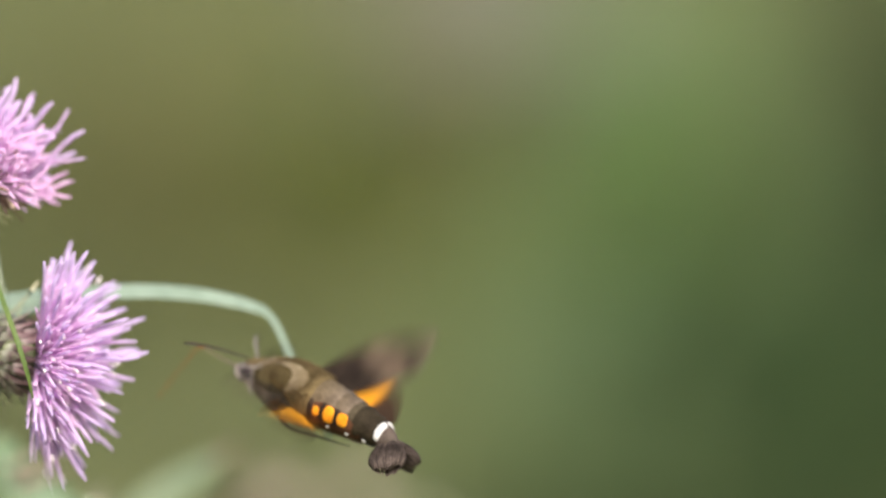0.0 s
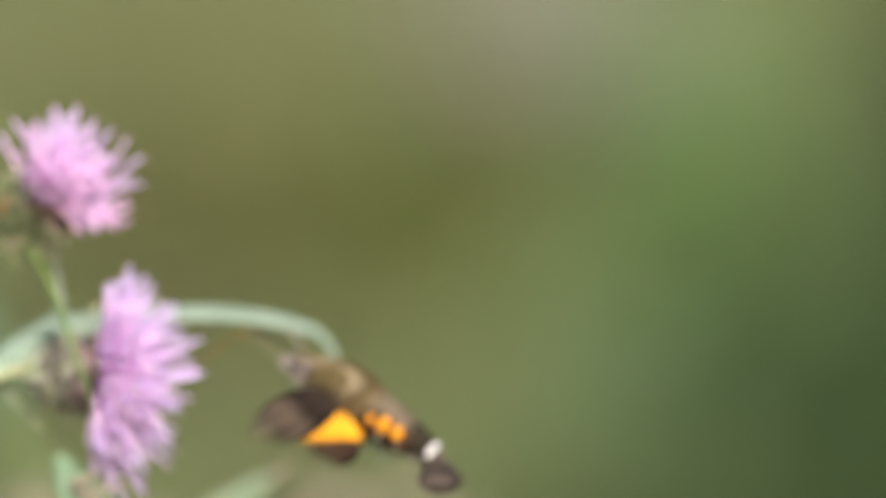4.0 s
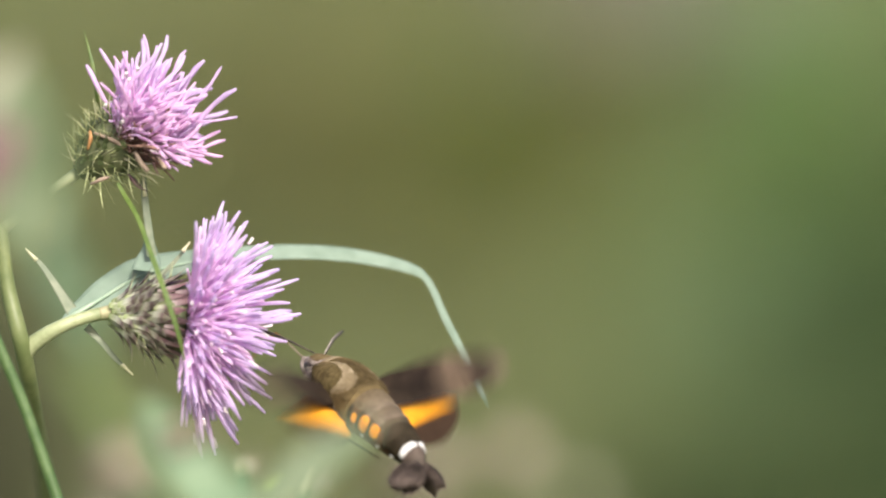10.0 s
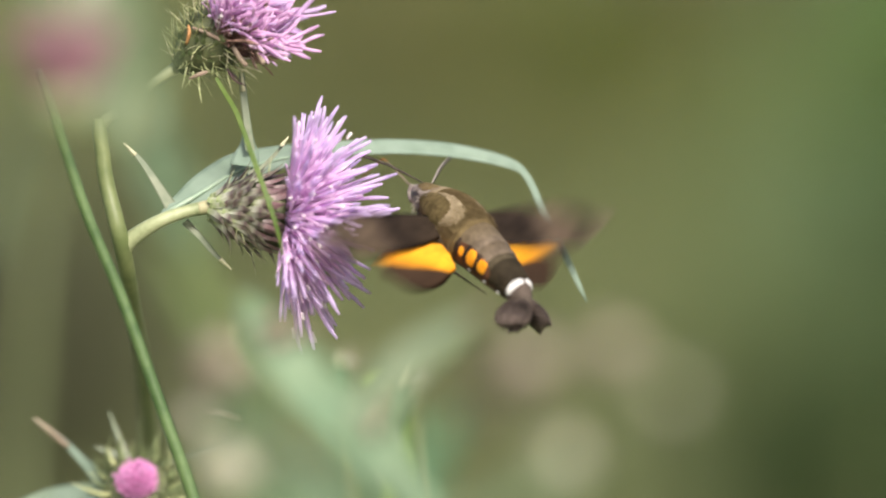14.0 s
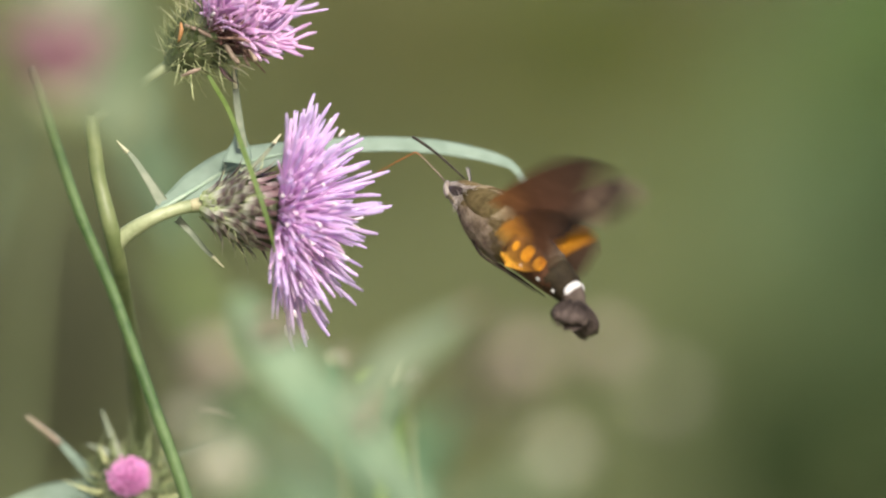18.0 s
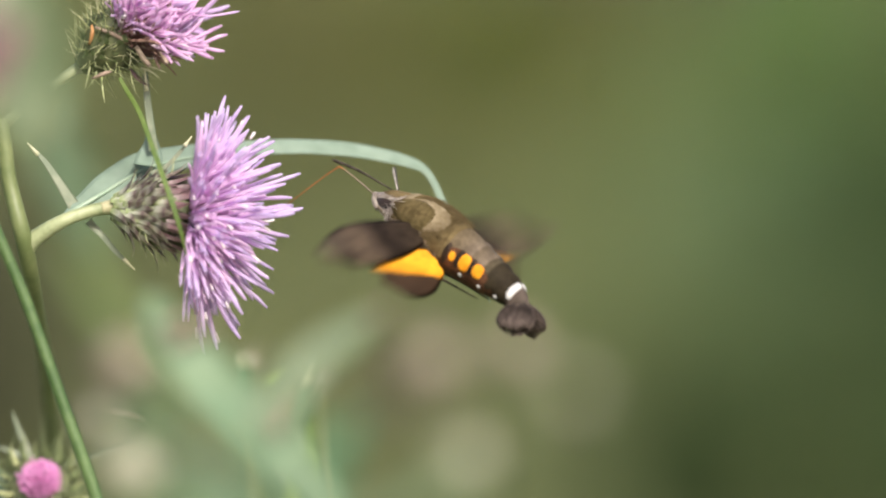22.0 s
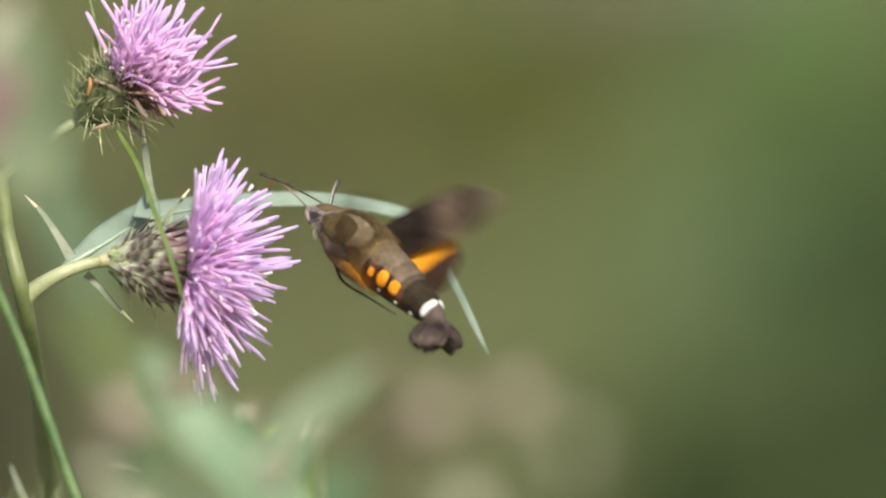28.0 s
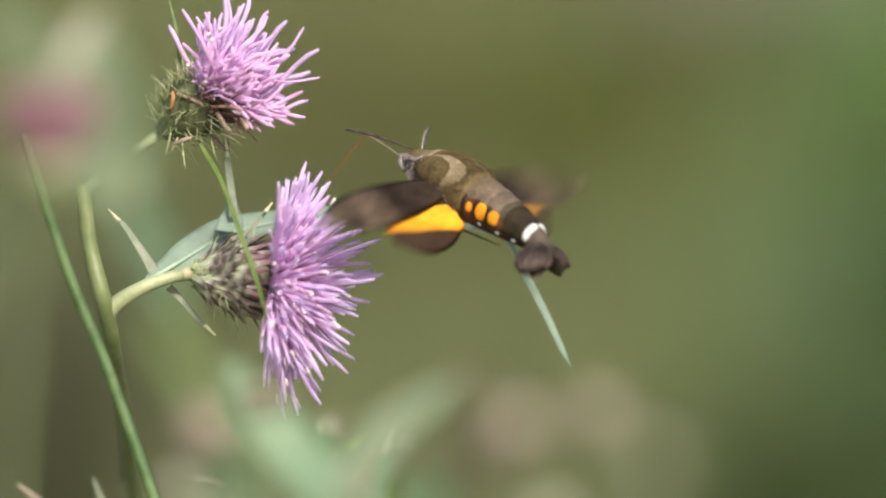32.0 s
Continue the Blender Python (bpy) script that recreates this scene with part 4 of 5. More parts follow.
def patch(name, x, a, rx, ra, off=0.12, power=2.5, lean=0.0):
    """A rounded scale patch that lies on the skin."""
    verts, faces, n, m = [], [], 6, 20
    verts.append(skin(x, a, off))
    for i in range(1, n + 1):
        for k in range(m):
            t = 2 * math.pi * k / m
            c, s = math.cos(t), math.sin(t)
            q = (abs(c) ** power + abs(s) ** power) ** (-1 / power) * i / n
            verts.append(skin(x + rx * c * q + lean * s * q, a + ra * s * q, off * (1 - (i / n) ** 6) - 0.03 * (i == n)))
    for k in range(m):
        faces.append((0, 1 + k, 1 + (k + 1) % m))
        for i in range(n - 1):
            a0, b0 = 1 + i * m, 1 + (i + 1) * m
            faces.append((a0 + k, b0 + k, b0 + (k + 1) % m, a0 + (k + 1) % m))
    return mesh_of(name, verts, faces)


def wing_mesh(name, lead, trail, side, camber):
    """lead and trail: (chord, span) points in mm from root to tip."""
    n, cols = 22, 9
    a, b = smooth_line([(x, y, 0) for x, y in lead], n), smooth_line([(x, y, 0) for x, y in trail], n)
    verts, faces = [], []
    for face in (1, -1):
        for i in range(n):
            for k in range(cols):
                f = k / (cols - 1)
                p = a[i].lerp(b[i], f)
                lift = camber * math.sin(math.pi * f) * (0.4 + i / n) + 0.12 * math.sin(k * 2.1 + i * 0.2)
                verts.append(Vector((p.x, p.y * side, lift + face * 0.05 * (0 < k < cols - 1))) * 0.001)
    half = n * cols
    for i in range(n - 1):
        for k in range(cols - 1):
            q = (i * cols + k, i * cols + k + 1, (i + 1) * cols + k + 1, (i + 1) * cols + k)
            faces += [q, tuple(half + v for v in q[::-1])]
    for k in (0, cols - 1):
        for i in range(n - 1):
            faces.append((i * cols + k, (i + 1) * cols + k, half + (i + 1) * cols + k, half + i * cols + k))
    me = mesh_of(name, verts, faces)
    me.polygons.foreach_set("material_index", [int(min(f) >= half) for f in faces])
    return me


def hairs(name, count, spots, length, thick, seed, lie=0.75):
    """Short hairs that lie back over the skin: spots gives ranges of x (mm) and of degrees."""
    rng = random.Random(seed)
    verts, faces = [], []
    for _ in range(count):
        x0, x1, a0, a1 = rng.choice(spots)
        x, a = rng.uniform(x0, x1), rng.uniform(a0, a1)
        p, out = skin(x, a, 0.02), (skin(x, a, 1.0) - skin(x, a, 0.0)).normalized()
        d = (out * (1 - lie) + Vector((-lie, rng.gauss(0, 0.18), rng.gauss(0, 0.18)))).normalized()
        le = length * rng.uniform(0.6, 1.3) * 0.001
        side = d.cross(out).normalized() * thick * 0.001
        k = len(verts)
        q = p + d * le * 0.5 + out * le * 0.08
        verts += [p - side, p + side, p + out * thick * 0.0012, q - side * 0.7, q + side * 0.7, q + out * thick * 0.0008, p + d * le]
        for i in range(3):
            j = (i + 1) % 3
            faces += [(k + i, k + j, k + 3 + j, k + 3 + i), (k + 3 + i, k + 3 + j, k + 6)]
    return mesh_of(name, verts, faces)


MOTH_ROWS = [
    (0.0, 212, -37, 25.1, 31.9, 18),
    (0.5, 211, -46, 28.3, 22.6, 18),
    (1.0, 253, -68, 28.5, 31.5, 18),
    (1.5, 227, -55, 29.4, 34.1, 18),
    (2.0, 229, -49, 28.3, 30.8, 18),
    (2.5, 200, -24, 29.5, 35.4, 13),
    (3.0, 209, -15, 35.4, 26.7, 8),
    (3.5, 203, -18, 27.4, 22.3, 10),
    (4.0, 204, -15, 32.7, 14.9, 12),
    (4.5, 189, 1, 31.3, 30.3, 14),
    (6.5, 104, -74, 33.1, 32.9, 20),
    (7.0, 90, -84, 36.7, 33.5, 22),
    (7.5, 96, -82, 34.2, 39.4, 23),
    (8.0, 86, -100, 38.6, 37.6, 24),
    (8.5, 71, -112, 36.6, 34.9, 12),
    (9.0, 68, -101, 36.6, 34.9, 6),
    (9.5, 69, -126, 40.1, 33.3, 10),
    (10.0, 20, -116, 41.1, 42.0, 28),
    (10.5, 17, -130, 35.3, 44.8, 26),
    (11.0, 46, -122, 32.3, 33.7, 24),
    (11.5, 20, -131, 39.2, 42.1, 26),
    (12.0, 23, -65, 39.2, 39.3, 28),
    (12.5, -0, -44, 45.4, 43.3, 30),
    (13.0, 3, -23, 45.4, 37.8, 33),
    (13.5, 9, 3, 43.6, 39.3, 32),
    (14.0, 35, -7, 44.1, 39.3, 30),
    (14.5, 57, -1, 41.7, 28.0, 20),
    (16.5, 109, -18, 32.4, 33.0, 6),
    (17.0, 106, -24, 37.4, 34.0, 6),
    (17.5, 121, -12, 38.2, 25.6, 6),
    (18.0, 130, -12, 41.2, 29.6, 6),
    (18.5, 116, 8, 39.7, 36.4, 7),
    (19.0, 141, -9, 37.9, 26.9, 8),
    (19.5, 154, -19, 36.0, 29.0, 10),
    (20.0, 167, -19, 31.9, 27.5, 13),
    (20.5, 176, -19, 33.6, 29.0, 12),
    (21.0, 173, -15, 38.0, 25.1, 12),
    (21.5, 175, -12, 35.1, 27.8, 13),
    (22.0, 173, -18, 35.7, 26.3, 14),
    (22.5, 179, -6, 34.4, 25.8, 14),
    (23.0, 179, -3, 36.7, 24.7, 14),
    (23.5, 175, 2, 36.2, 25.5, 14),
    (24.0, 178, 6, 37.2, 24.8, 14),
    (24.5, 185, 5, 40.3, 22.7, 15),
    (26.5, 37, 52, 43.6, 30.7, 18),
    (27.0, 26, 51, 43.3, 38.3, 19),
    (27.5, 27, 50, 41.8, 34.2, 21),
    (28.0, 43, 48, 40.3, 33.1, 22),
    (28.5, 3, 61, 45.7, 44.3, 28),
    (29.0, -8, 88, 48.5, 47.4, 35),
    (29.5, 44, 118, 36.3, 35.2, 30),
    (30.0, 70, 136, 32.2, 35.3, 25),
    (30.5, 49, 160, 35.9, 34.9, 24),
    (31.0, 60, 166, 35.1, 33.3, 24),
    (31.5, 59, 180, 32.7, 35.7, 23),
    (32.0, 69, 186, 31.4, 36.4, 22),
]
# seconds and degrees of the wings' stroke: high above the back is positive
STROKE = [(0, 28), (0.5, 34), (1, 5), (1.5, 30), (2, 44), (2.5, 40), (3, 80), (3.5, -12), (4, -20), (4.5, 20), (5.5, 0), (6.5, 18), (7, -20), (7.5, -24), (8, -12), (8.5, 66), (9, 82), (9.5, 62),
          (10, 16), (10.5, -22), (11, -10), (11.5, 45), (12, 14), (12.5, -12), (13, -12), (13.5, -14), (14, -8), (14.5, 14), (15.5, 50), (16.5, 84), (17, 82), (17.5, 82), (18, 78), (18.5, 70),
          (19, 34), (19.5, 26), (20, -6), (20.5, -26), (21, -30), (21.5, -22), (22, -16), (22.5, 10), (23, 22), (23.5, 20), (24, 14), (24.5, 34), (25.5, 32), (26.5, 46), (27, 46), (27.5, 42),
          (28, 40), (28.3, 20), (28.5, 4), (29, -18), (29.5, -18), (30, 10), (30.5, 8), (31, -6), (31.5, -12), (32, -16)]
# degrees by which the far wings beat higher than the near ones
LEAN = [(0, 2), (1, 6), (3, 0), (6.5, 10), (8, 32), (8.6, 12), (9.6, 10), (10, 22), (10.5, 20), (11, 22), (12, 26), (13, 14), (14, 20), (14.6, 16), (16.5, 8), (18.2, 8), (19, 18), (19.5, 20),
          (20, 20), (21, 16), (22, 24), (23, 2), (24, 14), (26.5, 38), (28, 38), (28.6, 12), (29, 6), (30, 18), (32, 14)]
STROKE_NORMAL, STROKE_UP = Vector((0.866, 0, 0.5)).normalized(), Vector((-0.5, 0, 0.866)).normalized()


def moth_pose(mx, mz, pitch, yaw, roll):
    place = MID + RIGHT * (mx * UNIT) + UP * (mz * UNIT) + BACK * 0.005
    p, y, r = radians(pitch), radians(yaw), radians(roll)
    x = (-RIGHT * math.cos(p) + UP * math.sin(p)) * math.cos(y) - BACK * math.sin(y)
    left = (BACK - x * BACK.dot(x)).normalized()
    up = x.cross(left)
    left, up = left * math.cos(r) - up * math.sin(r), up * math.cos(r) + left * math.sin(r)
    m = Matrix((x, left, up)).transposed().to_4x4()
    m.translation = place
    return m


def wing_pose(root, side, angle, twist=0.0):
    b = Matrix((STROKE_NORMAL, Vector((0, 1, 0)), STROKE_UP)).transposed().to_4x4()
    return Matrix.Translation(Vector(root) * 0.001) @ b @ Matrix.Rotation(radians(angle) * side, 4, "X") @ Matrix.Rotation(radians(twist), 4, "Y")


WINGS = []


def hawkmoth():
    moth = thing("hawkmoth", Vector(), "hovering brown hawkmoth with orange hindwings and a white tail band", "moth")
    moth.scale = (1.07, 1.07, 1.07)
    fur = material("thorax_fur", (0.095, 0.068, 0.032), (0.18, 0.132, 0.064), 420, 0.85, 0.8, gloss=0.08)
    tegula = material("tegula_fur", (0.065, 0.048, 0.02), (0.14, 0.105, 0.048), 420, 0.85, 0.7, gloss=0.08)
    belly = material("belly_fur", (0.11, 0.08, 0.055), (0.27, 0.21, 0.155), 500, 0.85, 0.8, gloss=0.08)
    abdomen = along(material("abdomen_scales", (0.6, 0.6, 0.6), (1.1, 1.1, 1.1), 500, 0.7, 0.5, gloss=0.08), "X",
                    [(-0.0156, (0.10, 0.08, 0.065)), (-0.0133, (0.12, 0.09, 0.075)), (-0.0124, (0.035, 0.026, 0.016)), (-0.0088, (0.035, 0.027, 0.016)), (-0.0084, (0.10, 0.08, 0.05)), (-0.0076, (0.075, 0.058, 0.036)), (-0.0074, (0.17, 0.13, 0.095)), (-0.0052, (0.12, 0.09, 0.06)), (-0.0049, (0.18, 0.138, 0.10)), (-0.002, (0.14, 0.105, 0.065)), (0.001, (0.11, 0.08, 0.045))], 0.0, 0.03)
    dark = material("dark_scales", (0.014, 0.010, 0.008), (0.05, 0.034, 0.025), 600, 0.6, 0.5, gloss=0.08)
    flank = material("flank_scales", (0.05, 0.022, 0.012), (0.12, 0.055, 0.03), 600, 0.65, 0.5, gloss=0.08)
    orange = material("orange_scales", (0.70, 0.24, 0.012), (0.92, 0.42, 0.03), 700, 0.6, 0.4, gloss=0.08)
    white = material("white_scales", (0.46, 0.44, 0.43), (0.72, 0.70, 0.69), 800, 0.6, 0.4, gloss=0.08)
    pale = material("pale_fur", (0.18, 0.138, 0.082), (0.30, 0.24, 0.155), 600, 0.8, 0.6, gloss=0.08)
    face = material("face_fur", (0.20, 0.165, 0.14), (0.40, 0.35, 0.31), 600, 0.85, 0.7, gloss=0.08)
    pale_hair = material("pale_hair", (0.36, 0.31, 0.27), (0.56, 0.50, 0.45), 700, 0.7, gloss=0.08)
    tail_hair = along(material("tail_scales", (0.7, 0.7, 0.7), (1.2, 1.2, 1.2), 900, 0.75, 0.6, gloss=0.08, island=1.0), "Z", [(0.0, (0.10, 0.078, 0.066)), (0.0012, (0.035, 0.026, 0.022)), (0.0030, (0.055, 0.042, 0.036)), (0.0046, (0.13, 0.098, 0.086)), (0.0056, (0.22, 0.16, 0.14))])
    horn = material("antenna", (0.03, 0.024, 0.02), (0.09, 0.075, 0.06), 900, 0.5, gloss=0.08)
    tongue = along(material("proboscis", (0.8, 0.8, 0.8), (1.1, 1.1, 1.1), 400, 0.45, gloss=0.1), "X", [(0.014, (0.20, 0.17, 0.13)), (0.0215, (0.24, 0.18, 0.12)), (0.0225, (0.42, 0.13, 0.03)), (0.03, (0.30, 0.09, 0.03))])
    eye = material("eye", (0.02, 0.015, 0.012), (0.05, 0.035, 0.03), 900, 0.35, 0.05, gloss=0.3)
    # scale bands; the pale outer ends also carry sunlight put into the colour
    fore = along(material("forewing_scales", (0.55, 0.55, 0.55), (1.25, 1.25, 1.25), 260, 0.75, 0.4, through_light=0.22, gloss=0.08), "Y",
                 [(-0.024, (0.19, 0.147, 0.108)), (-0.018, (0.05, 0.036, 0.027)), (-0.014, (0.14, 0.10, 0.07)), (-0.009, (0.026, 0.018, 0.014)), (0.0, (0.05, 0.035, 0.024)), (0.009, (0.026, 0.018, 0.014)), (0.014, (0.14, 0.10, 0.07)), (0.018, (0.05, 0.036, 0.027)), (0.024, (0.19, 0.147, 0.108))])
    fore_under = along(material("forewing_underside", (0.6, 0.6, 0.6), (1.2, 1.2, 1.2), 260, 0.75, 0.4, through_light=0.15, gloss=0.08), "Y",
                       [(-0.023, (0.05, 0.034, 0.025)), (-0.010, (0.075, 0.036, 0.02)), (-0.005, (0.12, 0.052, 0.02)), (0.0, (0.26, 0.115, 0.03)), (0.005, (0.12, 0.052, 0.02)), (0.010, (0.075, 0.036, 0.02)), (0.023, (0.05, 0.034, 0.025))])
    hind = along(material("hindwing_scales", (0.75, 0.75, 0.75), (1.15, 1.15, 1.15), 300, 0.7, 0.3, through_light=0.15, gloss=0.08), "X",
                 [(-0.0110, (0.04, 0.024, 0.015)), (-0.0052, (0.045, 0.026, 0.016)), (-0.0046, (0.80, 0.32, 0.02)), (-0.002, (0.92, 0.42, 0.03)), (0.002, (0.85, 0.36, 0.03))], 0.27, 0.04)
    hind_under = along(material("hindwing_underside", (0.6, 0.6, 0.6), (1.2, 1.2, 1.2), 300, 0.7, 0.3, through_light=0.15, gloss=0.08), "Y",
                       [(-0.012, (0.05, 0.026, 0.016)), (-0.0065, (0.09, 0.04, 0.02)), (-0.0035, (0.52, 0.22, 0.035)), (0.0, (0.85, 0.42, 0.05)), (0.0035, (0.52, 0.22, 0.035)), (0.0065, (0.09, 0.04, 0.02)), (0.012, (0.05, 0.026, 0.016))])

    thorax = part("thorax", hull("thorax", 10.8, -0.8, 18), fur, moth, "olive-brown furry thorax")
    part("breast", patch("breast", 5.6, 180, 5.2, 98, 0.18, 3), belly, moth, "pale pinkish-brown fur under the thorax")
    part("fur", hairs("fur", 2800, ((9.8, 0.0, -115, 115), (9.8, 1.0, -90, 90)), 1.1, 0.035, 2, 0.86), fur, thorax)
    part("fur", hairs("fur", 900, ((9.5, 0.5, 105, 180), (9.5, 0.5, 180, 255)), 1.3, 0.035, 3, 0.82), belly, thorax)
    for s in (1, -1):
        part("shoulder_tuft", patch("shoulder_tuft", 5.4, 56 * s, 4.4, 38, 0.36, 2.2, 0.9 * s), pale, thorax, "pale-edged shoulder tuft")
        part("shoulder_patch", patch("shoulder_patch", 6.9, 67 * s, 4.3, 36, 0.5, 2.3, 0.9 * s), tegula, thorax)
    part("collar", patch("collar", 9.4, 0, 0.7, 80, 0.2, 3), pale, thorax, "pale fur collar")
    head = part("head", hull("head", 15.8, 10.3, 11), face, moth, "grey-brown furry head with a dark eye stripe")
    part("fur", hairs("fur", 700, ((14.4, 10.2, 0, 360),), 0.8, 0.03, 4, 0.82), face, head)
    part("fur", hairs("fur", 110, ((12.4, 10.4, 60, 140), (12.4, 10.4, -140, -60)), 1.7, 0.05, 6, 0.4), pale_hair, head, "whitish hairs across the eye")
    part("crown", patch("crown", 12.4, 0, 2.3, 58, 0.14, 2.4), fur, head)
    for s in (1, -1):
        part("eye", patch("eye", 12.9, 92 * s, 1.7, 24, 0.1, 2, 0.7 * s), eye, head, "glossy dark eye")
        part("cheek", patch("cheek", 12.6, 130 * s, 1.5, 9, 0.14, 2.2), pale, head, "pale stripe under the eye")
        root = Vector((13.2, 1.1 * s, 1.9))
        tip = root + Vector((6.4, 7.9 * s, 0.5))
        knee = root.lerp(tip, 0.55) + Vector((0.15, -0.15 * s, 0.25))
        horn_me = tube("antenna", [root * 0.001, knee * 0.001, tip * 0.001, (tip + Vector((0.35, 0.1 * s, -0.25))) * 0.001], [0.00011, 0.00020, 0.00023, 0.00004], 7, 18)
        feeler = part("antenna", horn_me, horn, moth, "dark clubbed antenna")
        side = Vector((0.08, -0.16 * s, -0.08))
        part("inner_face", tube("inner_face", [(root + side) * 0.001, (knee + side) * 0.001, (tip + side) * 0.001], [0.00008, 0.00018, 0.00017], 6, 14), pale_hair, feeler, "pale inner face")
        part("palp", tube("palp", [Vector((13.6, 0.7 * s, -1.6)) * 0.001, Vector((15.0, 0.6 * s, -0.9)) * 0.001, Vector((15.7, 0.3 * s, 0.0)) * 0.001], [0.0007, 0.0006, 0.0002], 8, 8), face, head)
    part("proboscis", tube("proboscis", [Vector(v) * 0.001 for v in ((14.8, 0.2, -0.6), (18.5, 0.6, -0.1), (22.3, 0.9, 0.1), (23.2, 0.9, -0.7), (25.2, 0.6, -4.5), (28.0, 0.3, -10.5))], [0.00016, 0.00013, 0.0001, 0.00009, 0.00008, 0.00006], 7, 36), tongue, moth, "thin bent rust-brown proboscis")
    body = part("abdomen", hull("abdomen", 0.2, -15.6, 26, 26, 0.0, 0.22), abdomen, moth, "grey-brown tapering abdomen with dark rear segments")
    part("belly", patch("belly", -5.2, 180, 5.6, 92, 0.06, 3.5), flank, body, "dark red-brown underside")
    for s in (1, -1):
        part("dark_flank", patch("dark_flank", -5.0, 97 * s, 4.2, 30, 0.04, 2.2), flank, body, "dark red-brown flank round the orange spots")
        for x, a, rx, ra in ((-2.4, 96, 0.6, 13), (-4.7, 92, 1.05, 24), (-7.1, 90, 0.95, 21)):
            part("dark_bar", patch("dark_bar", x + 1.2, (a + 2) * s, 0.5, 27, 0.08), dark, body)
            part("orange_spot", patch("orange_spot", x, a * s, rx, ra, 0.16, 2.6), orange, body, "orange side spot")
        for x, a in ((-4.6, 128), (-8.0, 129), (-11.0, 130)):
            part("white_dot", patch("white_dot", x, a * s, 0.36, 6, 0.14, 2), white, body, "small white side dot")
    for a in (54, -54):
        part("white_band", patch("white_band", -12.9, a, 0.5, 51, 0.14, 3), white, body, "white half band before the tail")
    rng = random.Random(21)
    for s in (1, -1):
        verts, faces, rings, sides = [], [], 12, 30
        for i in range(rings):
            f = i / (rings - 1)
            wide = float(np.interp(f, (0, 0.2, 0.45, 0.7, 0.88, 1.0), (1.2, 1.9, 2.35, 2.3, 1.7, 0.7)))
            for k in range(sides):
                a = 2 * math.pi * k / sides
                fold = 1 + 0.10 * math.sin(k * 4.2 + 1.3 * math.sin(k)) + 0.05 * rng.uniform(-1, 1)
                verts.append(Vector((wide * 0.40 * math.cos(a) * fold, wide * 0.88 * math.sin(a) * fold, 4.2 * f + 0.3 * math.sin(k * 2.7) * f)) * 0.001)
        for i in range(rings - 1):
            for k in range(sides):
                k2 = (k + 1) % sides
                faces.append((i * sides + k, i * sides + k2, (i + 1) * sides + k2, (i + 1) * sides + k))
        faces += [tuple(range(sides))[::-1], tuple((rings - 1) * sides + k for k in range(sides))]
        for _ in range(280):
            a, f0, reach = rng.uniform(0, 2 * math.pi), rng.uniform(0.0, 0.45), rng.choice((0.8, 0.92, 0.98, 1.0, 1.03, 1.1))
            track = []
            for g in (0.0, 0.5, 1.0):
                f = (f0 + (1.0 - f0) * g) * reach
                wide = float(np.interp(f, (0, 0.2, 0.45, 0.7, 0.88, 1.1), (1.2, 1.95, 2.4, 2.55, 2.35, 1.9)))
                track.append(Vector((wide * 0.46 * math.cos(a), wide * math.sin(a), 4.7 * f * (1 - 0.16 * abs(math.sin(a)) * f))) * 0.001)
            v, fc = tube_data(smooth_line(track, 5), [0.00008, 0.00015, 0.00019, 0.00017, 0.00004], 5)
            faces += [tuple(q + len(verts) for q in face) for face in fc]
            verts += v
        way = Vector((-0.62, 0.55 * s, -0.60))
        part("tail_tuft", mesh_of("tail_tuft", verts, faces), tail_hair, body, "dark brown rounded tail tuft with paler rim", lay(Vector((-14.2, 0.72 * s, -1.2)) * 0.001, way, Vector((0.4, 0.35 * s, 1)), 1.1))
    for s, z in ((1, -4.0), (-1, -3.9)):
        part("leg", tube("leg", [Vector((5.5, 1.6 * s, -4.0)) * 0.001, Vector((2.0, 2.6 * s, z - 0.9)) * 0.001, Vector((-3.0, 2.4 * s, z - 0.35)) * 0.001, Vector((-8.5, 1.6 * s, z + 0.1)) * 0.001], [0.0003, 0.00022, 0.00018, 0.00008], 6, 20), dark, moth, "thin dark folded leg")
    lead, trail = [(1.4, 0), (2.3, 6), (2.4, 12), (1.2, 18), (-1.8, 22.8)], [(-2.6, 0), (-4.2, 5), (-5.3, 11), (-5.6, 17), (-3.4, 21.8)]
    hlead, htrail = [(1.0, 0), (1.7, 4.5), (1.2, 9.0), (-1.0, 12.7)], [(-4.0, 0), (-6.9, 4.0), (-7.4, 8.5), (-3.9, 12.3)]
    for s in (1, -1):
        w = part("forewing", wing_mesh("forewing", lead, trail, s, 0.6), fore, moth, "brown patterned forewing")
        w.data.materials.append(fore_under)
        WINGS.append((w, (5.0, 3.5 * s, -0.2), s, 1.0, 0.0))
        w = part("hindwing", wing_mesh("hindwing", hlead, htrail, s, 0.5), hind, moth, "orange hindwing with a dark brown border")
        w.data.materials.append(hind_under)
        WINGS.append((w, (1.0, 3.5 * s, -2.0), s, 0.95, -5.0))
    return moth


def stroke(t):
    ts, vs = zip(*STROKE)
    return float(np.interp(t, ts, vs))


def lean(t):
    ts, vs = zip(*LEAN)
    return float(np.interp(t, ts, vs))


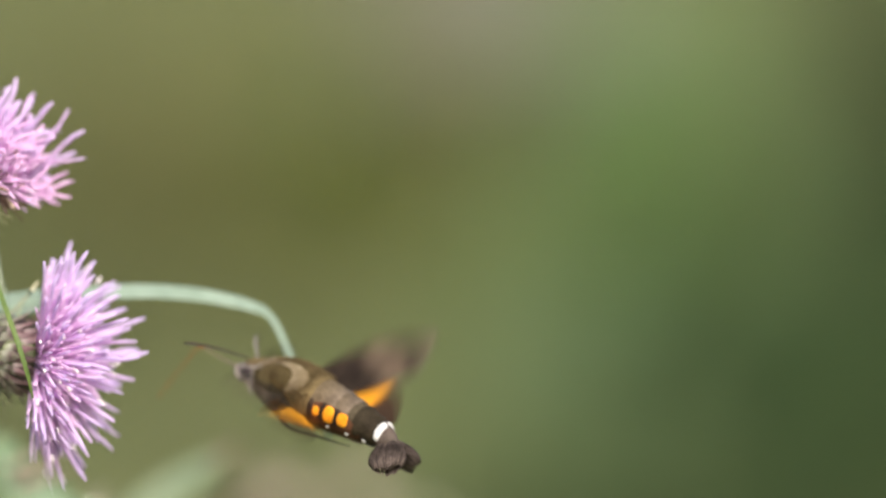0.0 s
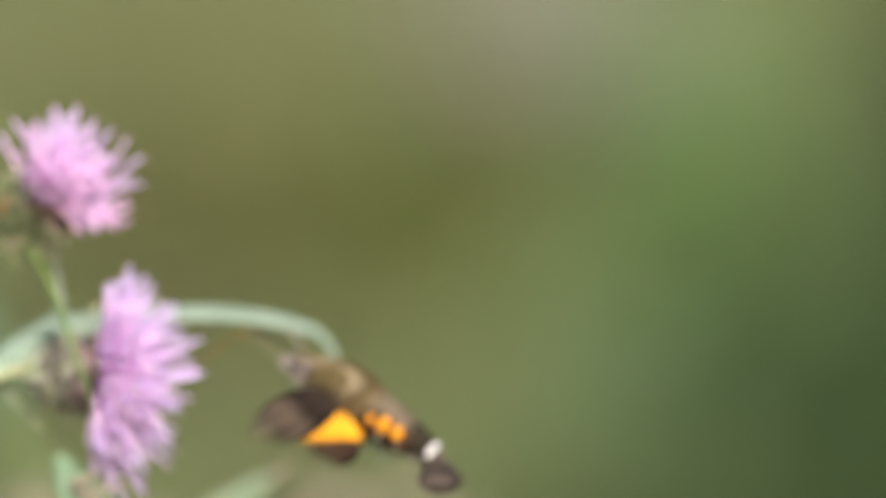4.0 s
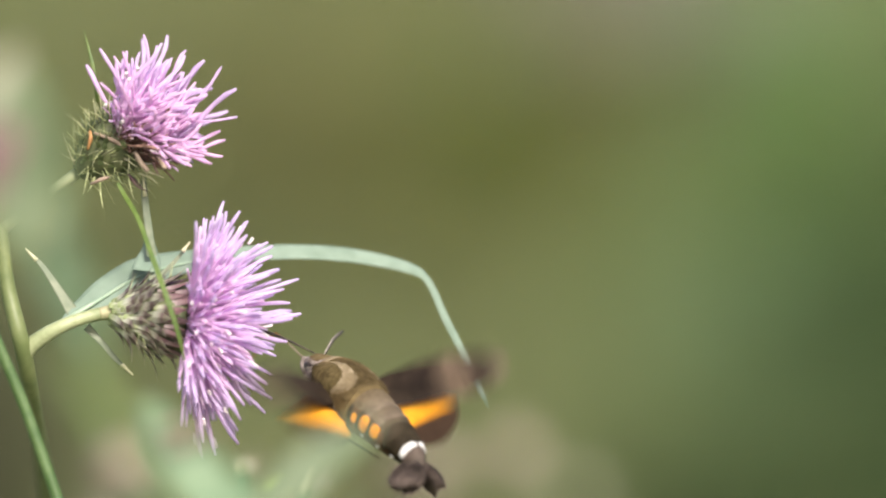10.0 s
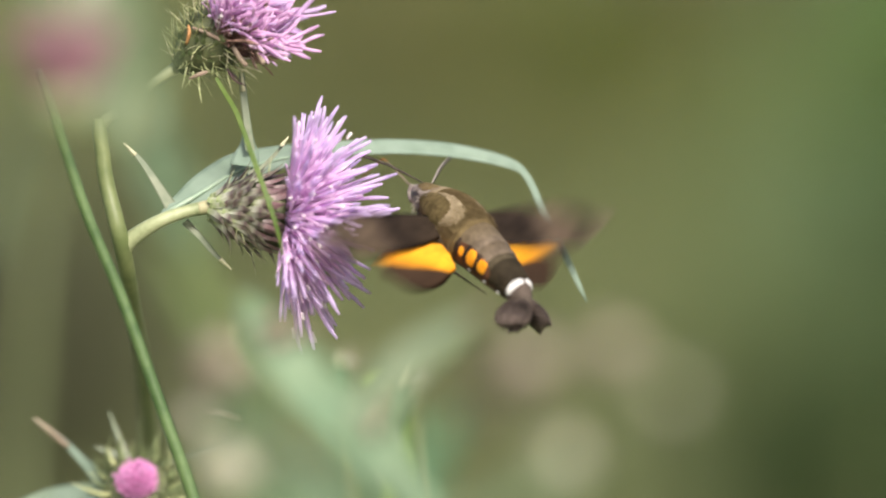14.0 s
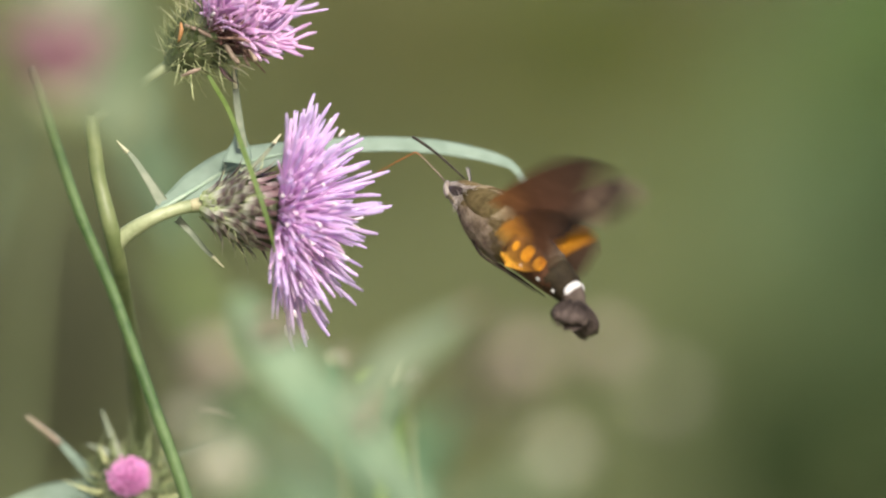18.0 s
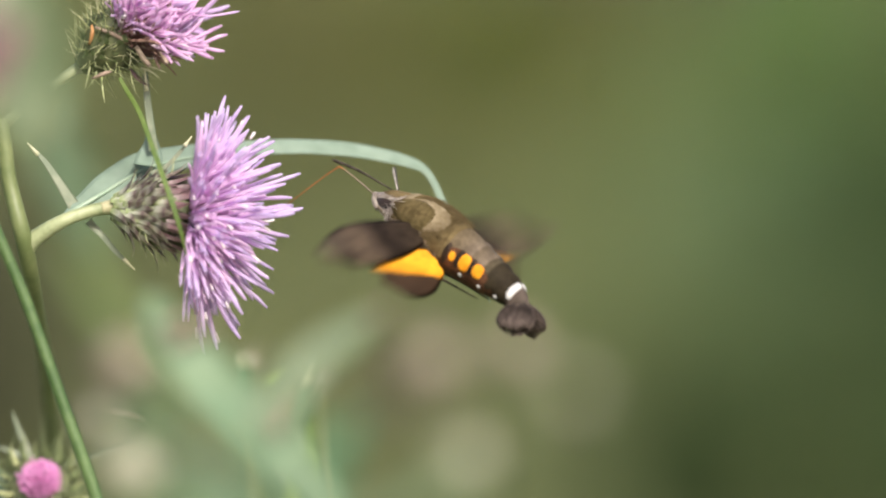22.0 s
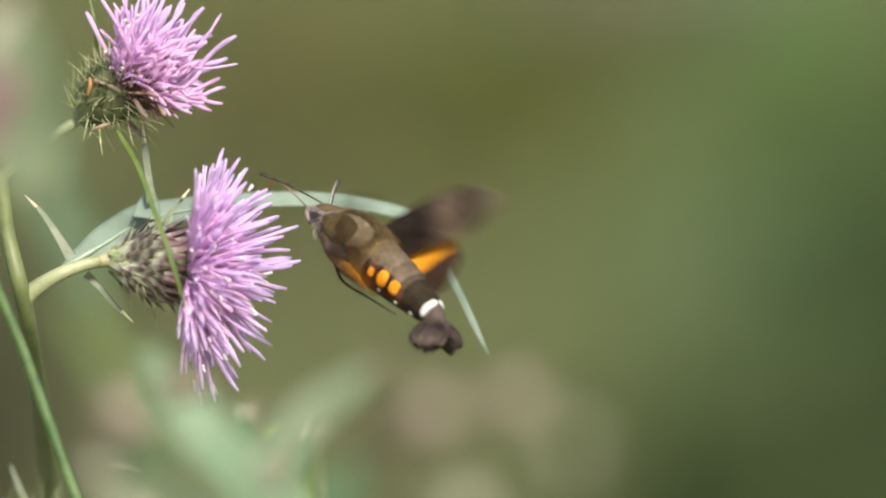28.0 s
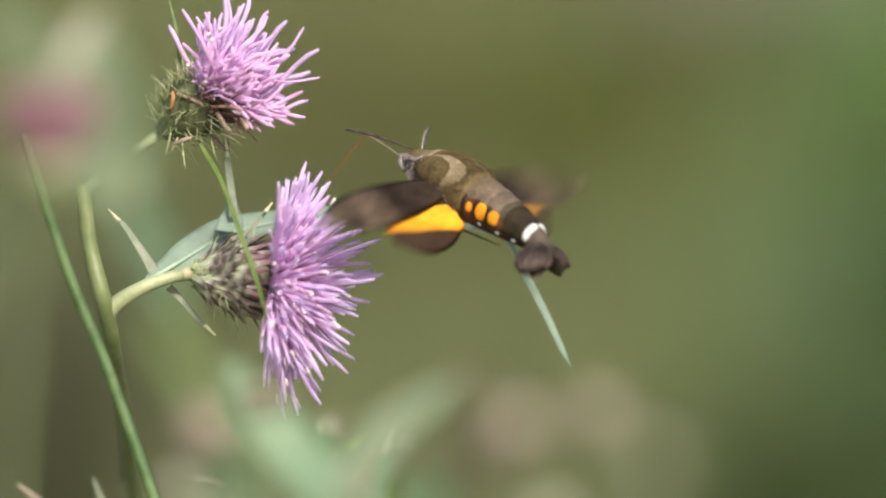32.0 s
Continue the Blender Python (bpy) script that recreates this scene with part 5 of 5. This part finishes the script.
def motions():
    walk(MOTH, [(t, moth_pose(*row)) for t, *row in MOTH_ROWS])
    for w, root, side, share, lift in WINGS:
        rows = []
        for k in range(0, 32 * FPS + 1):
            t = k / FPS
            middle = stroke(t) + (lean(t) if side < 0 else 0.0)
            swing = 34 if middle > 45 else 13 + 24 * math.sqrt(max(0.0, 1 - ((middle - 33) / 43) ** 2))
            beat = (0, swing, -swing)[k % 3]
            rows.append((t, wing_pose(root, side, middle * share + lift + beat, 12)))
        walk(w, rows)


setting()
clumps()
main_thistle()
bud_thistle()
rush()
near_thistle()
low_leaves()
seed_heads()
MOTH = hawkmoth()
motions()
